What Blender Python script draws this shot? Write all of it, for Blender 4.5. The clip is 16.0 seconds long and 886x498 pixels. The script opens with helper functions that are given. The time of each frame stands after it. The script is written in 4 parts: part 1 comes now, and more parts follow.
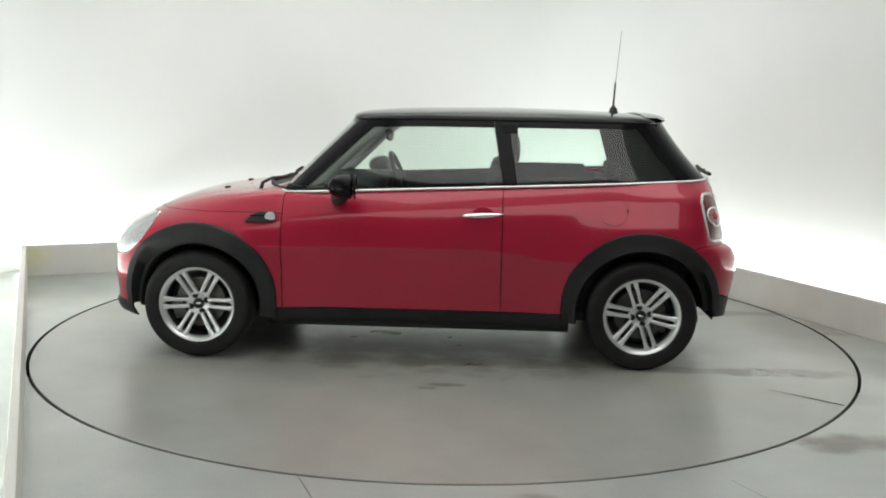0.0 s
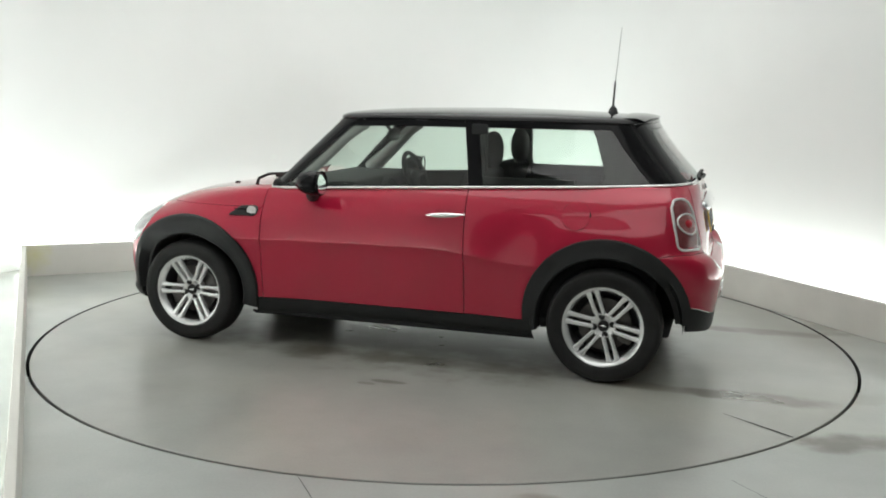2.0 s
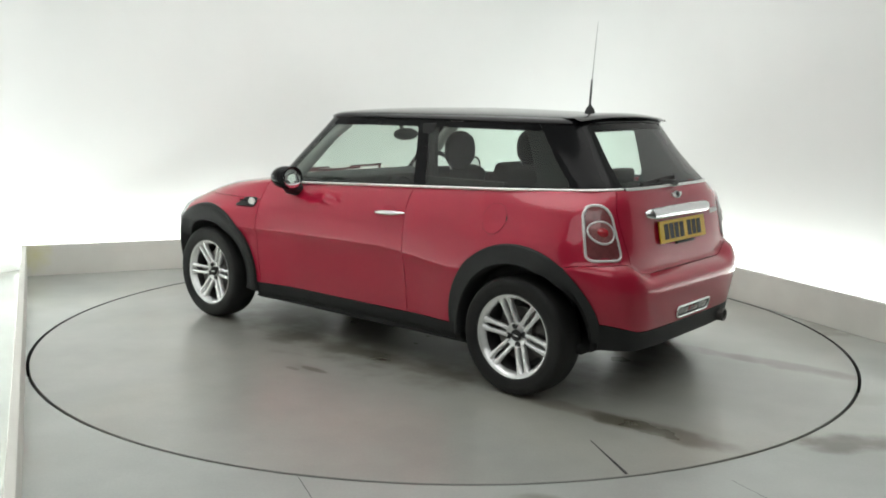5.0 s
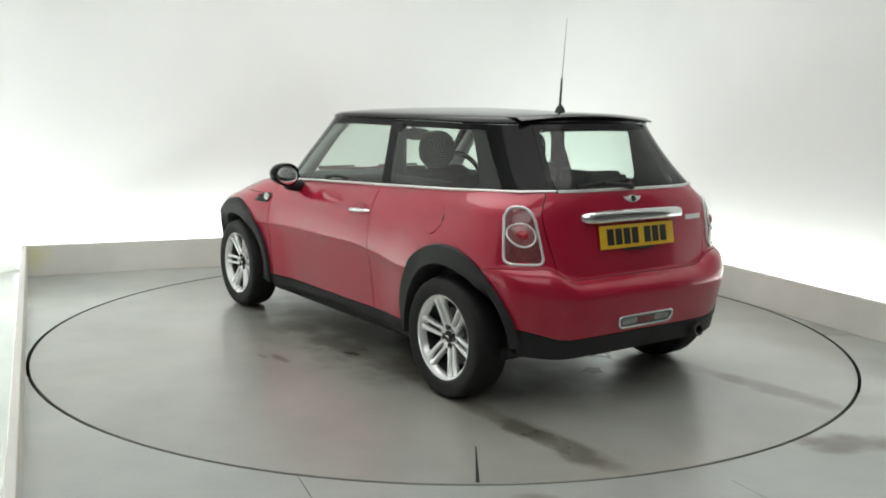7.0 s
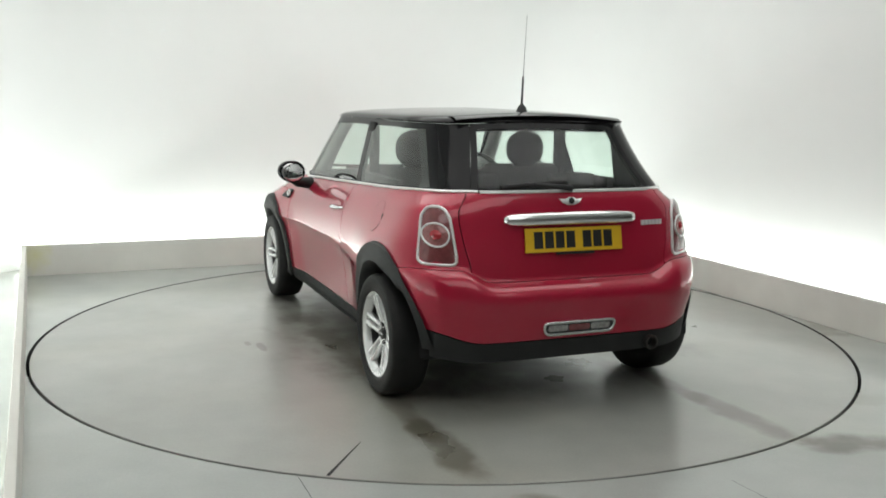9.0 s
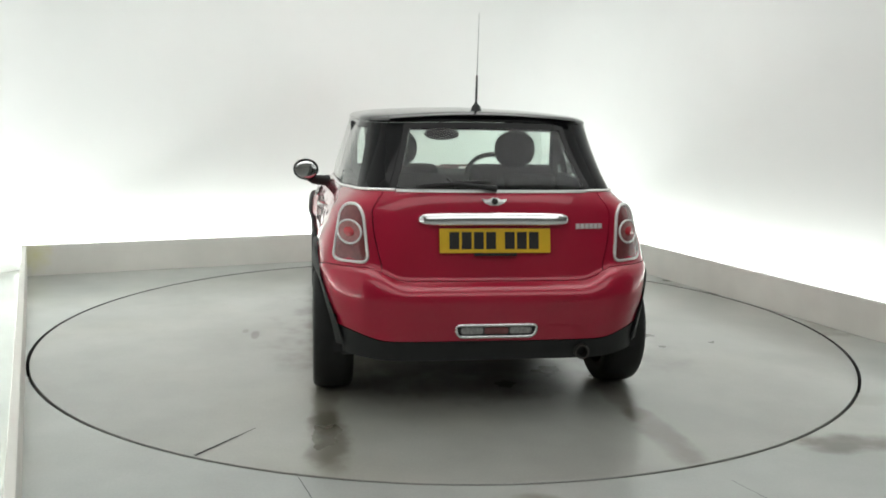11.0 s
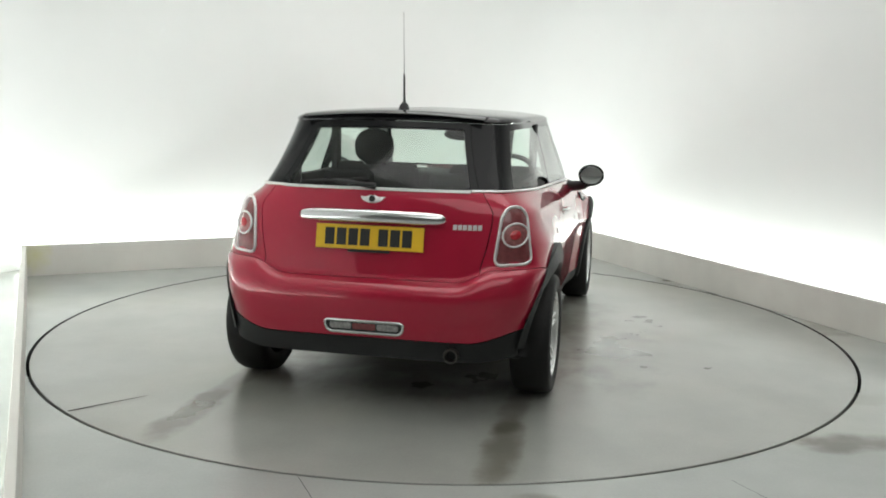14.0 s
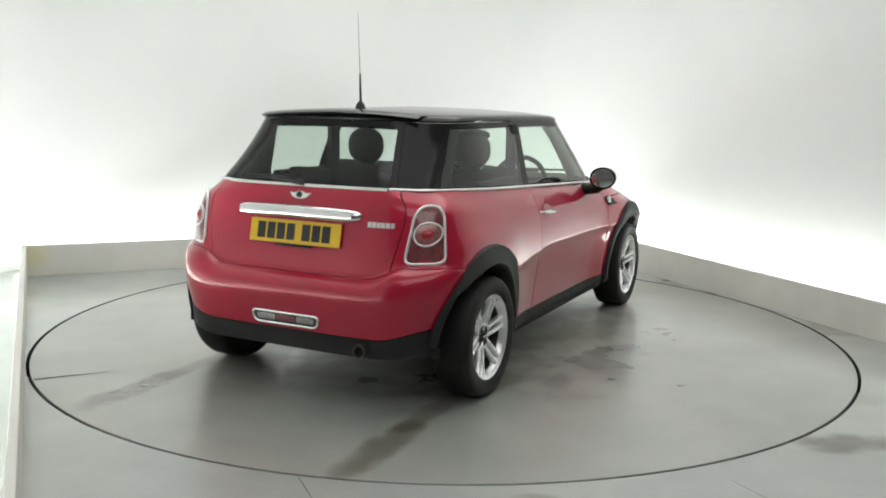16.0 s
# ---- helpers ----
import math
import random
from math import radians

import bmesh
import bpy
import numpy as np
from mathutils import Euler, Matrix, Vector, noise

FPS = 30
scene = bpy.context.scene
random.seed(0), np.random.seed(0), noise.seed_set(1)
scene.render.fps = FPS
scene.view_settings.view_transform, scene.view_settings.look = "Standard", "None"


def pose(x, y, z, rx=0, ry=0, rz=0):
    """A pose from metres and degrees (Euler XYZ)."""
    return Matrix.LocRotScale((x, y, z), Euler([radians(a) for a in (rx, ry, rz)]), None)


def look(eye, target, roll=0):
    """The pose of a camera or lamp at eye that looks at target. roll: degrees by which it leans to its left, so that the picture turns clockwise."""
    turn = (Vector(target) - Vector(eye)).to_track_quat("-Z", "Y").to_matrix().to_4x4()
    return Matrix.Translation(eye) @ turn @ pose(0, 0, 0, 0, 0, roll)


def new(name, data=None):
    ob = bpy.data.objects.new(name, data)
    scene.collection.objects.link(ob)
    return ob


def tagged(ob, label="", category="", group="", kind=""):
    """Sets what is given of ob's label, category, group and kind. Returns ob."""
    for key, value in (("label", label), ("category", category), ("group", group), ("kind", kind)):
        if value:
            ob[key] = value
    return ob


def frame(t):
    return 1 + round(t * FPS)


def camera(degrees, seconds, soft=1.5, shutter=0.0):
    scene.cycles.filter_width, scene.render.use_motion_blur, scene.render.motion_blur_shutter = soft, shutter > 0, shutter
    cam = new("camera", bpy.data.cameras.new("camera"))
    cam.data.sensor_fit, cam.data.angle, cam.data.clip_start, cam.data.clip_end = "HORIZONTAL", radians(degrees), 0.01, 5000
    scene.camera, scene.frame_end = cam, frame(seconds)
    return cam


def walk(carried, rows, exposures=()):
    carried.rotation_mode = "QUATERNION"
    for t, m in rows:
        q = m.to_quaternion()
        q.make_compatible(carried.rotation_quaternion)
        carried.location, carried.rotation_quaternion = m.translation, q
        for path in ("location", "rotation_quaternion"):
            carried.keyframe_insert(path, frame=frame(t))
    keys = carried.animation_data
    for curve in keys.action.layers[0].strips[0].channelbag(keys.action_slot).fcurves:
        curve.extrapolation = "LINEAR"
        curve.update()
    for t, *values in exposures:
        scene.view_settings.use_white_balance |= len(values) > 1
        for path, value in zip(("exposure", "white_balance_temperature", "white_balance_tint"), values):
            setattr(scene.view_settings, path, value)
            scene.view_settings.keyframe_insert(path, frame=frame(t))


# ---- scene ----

# ---- camera ----
cam = camera(51.27, 16.0, 1.85)
EYE = Vector((0.0, -5.8015, 1.4462))
PITCH, YAW = 0.1581, -0.0026
AIM = EYE + Vector((math.sin(YAW) * math.cos(PITCH), math.cos(YAW) * math.cos(PITCH), -math.sin(PITCH)))
walk(cam, [(0.0, look(EYE, AIM, 1.077)), (16.0, look(EYE, AIM, 1.077))], exposures=[(0.0, 0.0), (16.0, 0.0)])

# ---- light ----
world = bpy.data.worlds.new("world")
scene.world = world
world.use_nodes = True
world.node_tree.nodes["Background"].inputs[0].default_value = (0.9, 0.95, 1.0, 1)
world.node_tree.nodes["Background"].inputs[1].default_value = 0.05

BAY = radians(24.0)                                   # the alcove is turned against the camera
E1 = Vector((math.cos(BAY), math.sin(BAY), 0))        # towards its right wall
E2 = Vector((-math.sin(BAY), math.cos(BAY), 0))       # towards its back wall
SIDE, BACK, GAP = 2.463, 2.69, 0.42                   # plinth faces, and the light trough behind them
FRONT = -2.6


def bay(a, b, z=0.0):
    return E1 * a + E2 * b + Vector((0, 0, z))


def lamp(name, place, target, power, sx, sy, color, turn=0.0):
    d = bpy.data.lights.new(name, "AREA")
    d.shape, d.size, d.size_y, d.energy, d.color = "RECTANGLE", sx, sy, power, color
    o = new(name, d)
    o.matrix_world = look(place, target) @ pose(0, 0, 0, 0, 0, turn)
    return o


COOL = (0.94, 1.0, 0.97)
TROUGH, OVERHEAD, FORE = 54.0, 66.0, 47.0
for nm, a, b, ln, tn in (("trough_light_back", 0, BACK + 0.35, 5.2, 24), ("trough_light_right", SIDE + 0.35, 0.0, 5.0, 114), ("trough_light_left", -SIDE - 0.35, 0.0, 5.0, 114)):
    o = lamp(nm, bay(a, b, 0.06), bay(a, b, 1.0), TROUGH * ln / 5, ln, 0.10, COOL)
    o.matrix_world = Matrix.Translation(bay(a, b, 0.06)) @ pose(0, 0, 0, 180, 0, tn)
o = lamp("ceiling_softbox_light", bay(0, -0.2, 3.3), bay(0, -0.2, 0), OVERHEAD, 3.4, 4.2, (1.0, 1.0, 0.97))
o.matrix_world = Matrix.Translation(bay(0, -0.2, 3.28)) @ pose(0, 0, 0, 0, 0, 24)

# unseen fill lamp, added to brighten the car's camera-facing sides
o = lamp("front_fill_light", bay(-1.3, -4.6, 3.28), bay(-1.3, -4.6, 0), FORE, 4.6, 2.6, (1.0, 1.0, 0.97))
o.matrix_world = Matrix.Translation(bay(-1.3, -4.6, 3.28)) @ pose(0, 0, 0, 0, 0, 24)


# ---- materials ----
def material(name, color, rough=0.5, metal=0.0, coat=0.0, var=0.0, scale=6.0, bump=0.0, bscale=200.0, spec=0.5, rvar=0.0, coat_rough=0.08):
    m = bpy.data.materials.new(name)
    m.use_nodes = True
    nt = m.node_tree
    n, l = nt.nodes, nt.links
    b = n["Principled BSDF"]
    b.inputs["Base Color"].default_value = (*color, 1)
    b.inputs["Roughness"].default_value = rough
    b.inputs["Metallic"].default_value = metal
    b.inputs["Specular IOR Level"].default_value = spec
    b.inputs["Coat Weight"].default_value = coat
    b.inputs["Coat Roughness"].default_value = coat_rough
    tc = n.new("ShaderNodeTexCoord")
    if var > 0:
        t = n.new("ShaderNodeTexNoise")
        t.inputs["Scale"].default_value = scale
        t.inputs["Detail"].default_value = 8
        r = n.new("ShaderNodeMapRange")
        r.inputs[1].default_value, r.inputs[2].default_value = 0.3, 0.7
        r.inputs[3].default_value, r.inputs[4].default_value = 1 - var, 1 + var
        h = n.new("ShaderNodeHueSaturation")
        h.inputs["Color"].default_value = (*color, 1)
        l.new(tc.outputs["Object"], t.inputs["Vector"])
        l.new(t.outputs[0], r.inputs[0])
        l.new(r.outputs[0], h.inputs["Value"])
        l.new(h.outputs[0], b.inputs["Base Color"])
        if rvar > 0:
            q = n.new("ShaderNodeMapRange")
            q.inputs[1].default_value, q.inputs[2].default_value = 0.3, 0.7
            q.inputs[3].default_value, q.inputs[4].default_value = max(0.02, rough - rvar), min(1, rough + rvar)
            l.new(t.outputs[0], q.inputs[0])
            l.new(q.outputs[0], b.inputs["Roughness"])
    if bump > 0:
        t2 = n.new("ShaderNodeTexNoise")
        t2.inputs["Scale"].default_value = bscale
        t2.inputs["Detail"].default_value = 3
        bp = n.new("ShaderNodeBump")
        bp.inputs["Strength"].default_value = bump
        bp.inputs["Distance"].default_value = 0.002
        l.new(tc.outputs["Object"], t2.inputs["Vector"])
        l.new(t2.outputs[0], bp.inputs["Height"])
        l.new(bp.outputs[0], b.inputs["Normal"])
    return m


def glass_material(name, tint, least):
    m = bpy.data.materials.new(name)
    m.use_nodes = True
    n, l = m.node_tree.nodes, m.node_tree.links
    n.remove(n["Principled BSDF"])
    tr, gl, mx, fr = n.new("ShaderNodeBsdfTransparent"), n.new("ShaderNodeBsdfGlossy"), n.new("ShaderNodeMixShader"), n.new("ShaderNodeLayerWeight")
    tr.inputs[0].default_value = (*tint, 1)
    gl.inputs["Roughness"].default_value = 0.02
    gl.inputs[0].default_value = (1, 1, 1, 1)
    pw, rg = n.new("ShaderNodeMath"), n.new("ShaderNodeMapRange")
    pw.operation, pw.inputs[1].default_value = "POWER", 4.0
    rg.inputs[3].default_value, rg.inputs[4].default_value = least, 0.85
    fr.inputs[0].default_value = 0.5
    l.new(fr.outputs["Facing"], pw.inputs[0])
    l.new(pw.outputs[0], rg.inputs[0])
    l.new(rg.outputs[0], mx.inputs[0])
    l.new(tr.outputs[0], mx.inputs[1])
    l.new(gl.outputs[0], mx.inputs[2])
    l.new(mx.outputs[0], n["Material Output"].inputs[0])
    return m


M_RED = material("red_paint", (0.425, 0.0115, 0.042), 0.30, 0.12, 1.0, 0.03, 3.0, spec=0.20, coat_rough=0.04)
M_BLACK = material("gloss_black_paint", (0.006, 0.006, 0.007), 0.09, 0, 0.0, 0.1, 3.0, spec=0.16)
M_TRIM = material("black_plastic", (0.0165, 0.0175, 0.018), 0.55, 0, 0, 0.15, 9.0, 0.25, 500, spec=0.35)
M_RUBBER = material("tyre_rubber", (0.009, 0.009, 0.009), 0.6, 0, 0, 0.25, 14.0, 0.3, 300, spec=0.35)
M_CHROME = material("chrome", (0.85, 0.86, 0.87), 0.10, 1.0)
M_ALLOY = material("silver_alloy", (0.86, 0.87, 0.88), 0.26, 0.7, 0.6, 0.06, 12.0)
M_DARK = material("dark_underside", (0.010, 0.010, 0.011), 0.8, 0, 0, 0.2, 5.0)
M_CABIN = material("cabin_plastic", (0.018, 0.0185, 0.019), 0.7, 0, 0, 0.15, 12.0, 0.2, 300, spec=0.25)
M_CLOTH = material("seat_cloth", (0.009, 0.009, 0.010), 0.9, 0, 0, 0.25, 60.0, 0.4, 900)
M_GLASS = glass_material("green_glass", (0.84, 0.92, 0.87), 0.06)
M_GLASS_D = glass_material("rear_glass", (0.80, 0.87, 0.83), 0.03)
M_MIRROR = material("mirror_glass", (0.9, 0.92, 0.92), 0.02, 1.0)
M_LENS = material("red_lens", (0.45, 0.022, 0.035), 0.15, 0, 1.0, 0.15, 30.0)
M_LENS_D = material("smoked_lens", (0.20, 0.05, 0.055), 0.2, 0, 1.0, 0.2, 40.0)
M_LENS_OFF = material("unlit_red_lens", (0.035, 0.003, 0.004), 0.2, 0, 0.5)
M_FOG = material("fog_lens", (0.36, 0.35, 0.35), 0.12, 0.4, 1.0, 0.3, 80.0)
M_SILVER = material("bright_silver", (0.80, 0.80, 0.80), 0.30, 0.4, 0.3)
M_LENS_P = material("pink_lens", (0.34, 0.13, 0.13), 0.2, 0.2, 1.0, 0.25, 90.0)
M_CLEAR = material("clear_lens", (0.55, 0.54, 0.53), 0.15, 0.3, 1.0, 0.1, 60.0)
M_HEAD = material("headlamp_glass", (0.50, 0.50, 0.51), 0.12, 0.25, 1.0, 0.12, 45.0)
M_YELLOW = material("yellow_plate", (0.78, 0.48, 0.02), 0.4, 0, 0.2, 0.04, 12.0)
M_INK = material("black_print", (0.015, 0.015, 0.015), 0.5)
M_LINING = material("grey_lining", (0.42, 0.42, 0.41), 0.85, 0, 0, 0.06, 20.0)
M_BARREL = material("dark_wheel_barrel", (0.035, 0.035, 0.036), 0.5, 0.3, 0, 0.2, 15.0)
M_DISC = material("brake_steel", (0.11, 0.105, 0.10), 0.4, 0.9, 0, 0.2, 15.0)
M_WALL = material("white_wall", (0.80, 0.81, 0.80), 0.7, 0, 0, 0.015, 1.2, 0.05, 60)
M_PLINTH = material("cream_plinth_paint", (0.73, 0.72, 0.675), 0.5, 0, 0, 0.07, 2.5, 0.1, 80)
def add_corner_stain(m, place, size, color):
    """A yellowed patch of old paint round one place."""
    n, l = m.node_tree.nodes, m.node_tree.links
    pb = n["Principled BSDF"]
    old = pb.inputs["Base Color"].links[0].from_socket
    tc, ds, ns, ad, rg, mx = n.new("ShaderNodeTexCoord"), n.new("ShaderNodeVectorMath"), n.new("ShaderNodeTexNoise"), n.new("ShaderNodeMath"), n.new("ShaderNodeMapRange"), n.new("ShaderNodeMix")
    ds.operation, ds.inputs[1].default_value = "DISTANCE", place
    ns.inputs["Scale"].default_value = 14.0
    ad.operation = "MULTIPLY_ADD"
    ad.inputs[1].default_value = 0.16
    rg.inputs[1].default_value, rg.inputs[2].default_value, rg.inputs[3].default_value, rg.inputs[4].default_value = size * 0.4, size * 1.5, 0.6, 0.0
    mx.data_type = "RGBA"
    l.new(tc.outputs["Object"], ds.inputs[0])
    l.new(tc.outputs["Object"], ns.inputs["Vector"])
    l.new(ns.outputs[0], ad.inputs[0])
    l.new(ds.outputs["Value"], ad.inputs[2])
    l.new(ad.outputs[0], rg.inputs[0])
    l.new(rg.outputs[0], mx.inputs[0])
    l.new(old, mx.inputs[6])
    mx.inputs[7].default_value = (*color, 1)
    l.new(mx.outputs[2], pb.inputs["Base Color"])


add_corner_stain(M_PLINTH, tuple(bay(-2.40, 2.69, 0.17)), 0.16, (0.62, 0.60, 0.22))
M_CEIL = material("ceiling_paint", (0.75, 0.75, 0.74), 0.8, 0, 0, 0.03, 1.0)
M_OUTER = material("hall_paint", (0.66, 0.66, 0.64), 0.8, 0, 0, 0.05, 0.7)


def floor_material(name, color, moving):
    """Painted concrete: cloudy patches, fine grain, glossy damp spots; on the turntable also tyre smears and under-car
    shade painted in.
    """
    m = bpy.data.materials.new(name)
    m.use_nodes = True
    n, l = m.node_tree.nodes, m.node_tree.links
    b = n["Principled BSDF"]
    tc = n.new("ShaderNodeTexCoord")

    def noise_tex(scale, detail=5):
        t = n.new("ShaderNodeTexNoise")
        t.inputs["Scale"].default_value = scale
        t.inputs["Detail"].default_value = detail
        l.new(tc.outputs["Object"], t.inputs["Vector"])
        return t.outputs[0]

    def ranged(src, a, c, d, e):
        r = n.new("ShaderNodeMapRange")
        r.interpolation_type = "SMOOTHSTEP"
        for k, v in enumerate((a, c, d, e)):
            r.inputs[k + 1].default_value = v
        l.new(src, r.inputs[0])
        return r.outputs[0]

    def math_node(op, a, c):
        q = n.new("ShaderNodeMath")
        q.operation = op
        for k, v in enumerate((a, c)):
            if isinstance(v, float):
                q.inputs[k].default_value = v
            else:
                l.new(v, q.inputs[k])
        return q.outputs[0]

    value = math_node("MULTIPLY", math_node("MULTIPLY", ranged(noise_tex(0.8), 0.3, 0.7, 0.90, 1.08), ranged(noise_tex(3.5, 6), 0.3, 0.7, 0.95, 1.05)), ranged(noise_tex(90.0, 3), 0.2, 0.8, 0.96, 1.04))
    rough = ranged(noise_tex(1.3, 7), 0.25, 0.75, 0.27, 0.40)
    sep = n.new("ShaderNodeSeparateXYZ")
    mp, st = n.new("ShaderNodeMapping"), n.new("ShaderNodeTexNoise")
    mp.inputs["Scale"].default_value = (2.2, 7.0, 1.0)
    st.inputs["Scale"].default_value, st.inputs["Detail"].default_value = 1.0, 4
    l.new(tc.outputs["Object"], mp.inputs[0])
    l.new(mp.outputs[0], st.inputs["Vector"])
    streak = st.outputs[0]
    brown = ranged(noise_tex(0.7, 4), 0.45, 0.75, 0.0, 0.35)
    ragged = math_node("ADD", ranged(noise_tex(4.5, 5), 0.3, 0.7, -0.45, 0.45), ranged(streak, 0.25, 0.75, -0.25, 0.25))
    blots = ranged(noise_tex(3.2, 4), 0.36, 0.66, 0.0, 1.0)
    l.new(tc.outputs["Object"], sep.inputs[0])

    def spot(cx, cy, rx, ry, lo, hi, boxy=False):
        dx = math_node("DIVIDE", math_node("SUBTRACT", sep.outputs[0], cx), rx)
        dy = math_node("DIVIDE", math_node("SUBTRACT", sep.outputs[1], cy), ry)
        dx2 = math_node("MULTIPLY", dx, dx)
        d2 = math_node("ADD", math_node("MULTIPLY", dx2, dx2) if boxy else dx2, math_node("MULTIPLY", dy, dy))
        return ranged(math_node("ADD", d2, ragged), lo, hi, 1.0, 0.0)

    wetness = math_node("ADD", 0.0, 0.0)
    for cx, cy, rx, ry, deep in PUDDLES if moving else ():
        wet = math_node("MULTIPLY", spot(cx, cy, rx, ry, 0.1, 1.3), math_node("ADD", 0.25, math_node("MULTIPLY", blots, 0.75)))
        value = math_node("MULTIPLY", value, math_node("SUBTRACT", 1.0, math_node("MULTIPLY", wet, deep)))
        wetness = math_node("MAXIMUM", wetness, wet)
    # darkens smears and stains, and the contact shadow painted under the car
    for cx, cy, rx, ry, deep in SMEARS_AND_SHADE if moving else STAINS:
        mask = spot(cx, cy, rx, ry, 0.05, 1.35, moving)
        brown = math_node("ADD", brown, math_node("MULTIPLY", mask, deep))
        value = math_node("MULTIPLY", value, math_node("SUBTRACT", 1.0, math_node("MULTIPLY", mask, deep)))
        rough = math_node("SUBTRACT", rough, math_node("MULTIPLY", mask, 0.02))
    rough = math_node("SUBTRACT", rough, math_node("MULTIPLY", wetness, 0.04))
    l.new(math_node("SUBTRACT", 0.26, math_node("MULTIPLY", wetness, 0.05)), b.inputs["Coat Roughness"])
    b.inputs["Coat Weight"].default_value = 0.55
    h = n.new("ShaderNodeHueSaturation")
    h.inputs["Color"].default_value = (*color, 1)
    l.new(value, h.inputs["Value"])
    tint = n.new("ShaderNodeMix")
    tint.data_type = "RGBA"
    tint.blend_type = "MULTIPLY"
    l.new(brown, tint.inputs[0])
    l.new(h.outputs[0], tint.inputs[6])
    tint.inputs[7].default_value = (1.0, 0.90, 0.74, 1)
    l.new(tint.outputs[2], b.inputs["Base Color"])
    l.new(rough, b.inputs["Roughness"])
    bp = n.new("ShaderNodeBump")
    bp.inputs["Strength"].default_value = 0.08
    bp.inputs["Distance"].default_value = 0.004
    l.new(noise_tex(35.0, 4), bp.inputs["Height"])
    l.new(bp.outputs[0], b.inputs["Normal"])
    return m


# damp smears, and contact shadow painted under the car: centre, half sizes, depth; on the turntable in its own axes
# (the car points along x)
SMEARS_AND_SHADE = [(-1.93, 0.79, 0.40, 0.095, 0.52), (-1.45, 0.80, 0.40, 0.07, 0.35), (-1.95, -0.68, 0.40, 0.085, 0.50), (-1.45, -0.66, 0.40, 0.07, 0.35), (-0.07, 1.19, 0.10, 0.022, 0.42), (0.04, 1.255, 0.05, 0.018, 0.32),
          # sill strip and under-car patch: painted contact shadow, partly damp floor
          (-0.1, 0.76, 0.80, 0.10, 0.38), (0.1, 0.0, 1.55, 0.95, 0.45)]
PUDDLES = [(-0.35, -1.12, 0.75, 0.26, 0.38), (0.45, -1.25, 0.5, 0.16, 0.20), (0.35, 1.05, 0.55, 0.26, 0.10)]
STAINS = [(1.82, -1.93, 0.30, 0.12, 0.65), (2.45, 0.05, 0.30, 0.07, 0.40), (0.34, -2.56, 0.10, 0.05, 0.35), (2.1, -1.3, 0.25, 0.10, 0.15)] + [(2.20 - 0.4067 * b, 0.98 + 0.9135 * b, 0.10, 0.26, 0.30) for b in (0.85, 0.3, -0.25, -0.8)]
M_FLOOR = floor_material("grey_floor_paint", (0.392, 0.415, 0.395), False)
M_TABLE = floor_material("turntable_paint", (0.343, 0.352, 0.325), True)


# ---- helpers of this scene ----
def crisp(bm, degrees):
    """Edges that bend by more than this are shaded as sharp."""
    for e in bm.edges:
        if len(e.link_faces) == 2 and e.calc_face_angle(0.0) > radians(degrees):
            e.smooth = False


def link(name, bm, mat, parent=None, smooth=True, sharp=58):
    me = bpy.data.meshes.new(name)
    bmesh.ops.recalc_face_normals(bm, faces=bm.faces[:])
    crisp(bm, sharp)
    bm.to_mesh(me)
    bm.free()
    if mat:
        me.materials.append(mat)
    me.polygons.foreach_set("use_smooth", [smooth] * len(me.polygons))
    o = new(name, me)
    o.parent = parent
    return o


def part(name, bm, mat, parent, label="", smooth=True):
    o = link(name, bm, mat, parent, smooth)
    if label:
        tagged(o, label)
    return o


def box(bm, x0, x1, y0, y1, z0, z1, bevel=0.0, seg=2, m=None):
    r = bmesh.ops.create_cube(bm, size=1.0)["verts"]
    for v in r:
        v.co = Vector(((x0 + x1) / 2 + v.co.x * (x1 - x0), (y0 + y1) / 2 + v.co.y * (y1 - y0), (z0 + z1) / 2 + v.co.z * (z1 - z0)))
    if bevel > 0:
        es = list({e for v in r for e in v.link_edges})
        out = bmesh.ops.bevel(bm, geom=es, offset=bevel, segments=seg, profile=0.7, affect="EDGES")
        r = list({v for f in out["faces"] for v in f.verts} | {v for v in r if v.is_valid})
    if m is not None:
        bmesh.ops.transform(bm, matrix=m, verts=r)
    return r


def lathe(bm, profile, m, steps=48):
    """Turns a profile of (radius, height) about the local z axis."""
    rings = []
    for r, h in profile:
        rings.append([bm.verts.new(m @ Vector((r * math.cos(2 * math.pi * k / steps), r * math.sin(2 * math.pi * k / steps), h))) for k in range(steps)])
    for a, b in zip(rings, rings[1:]):
        for k in range(steps):
            bm.faces.new((a[k], a[(k + 1) % steps], b[(k + 1) % steps], b[k]))
    return rings


def disc(bm, r, h, m, steps=48):
    vs = [bm.verts.new(m @ Vector((r * math.cos(2 * math.pi * k / steps), r * math.sin(2 * math.pi * k / steps), h))) for k in range(steps)]
    bm.faces.new(vs)


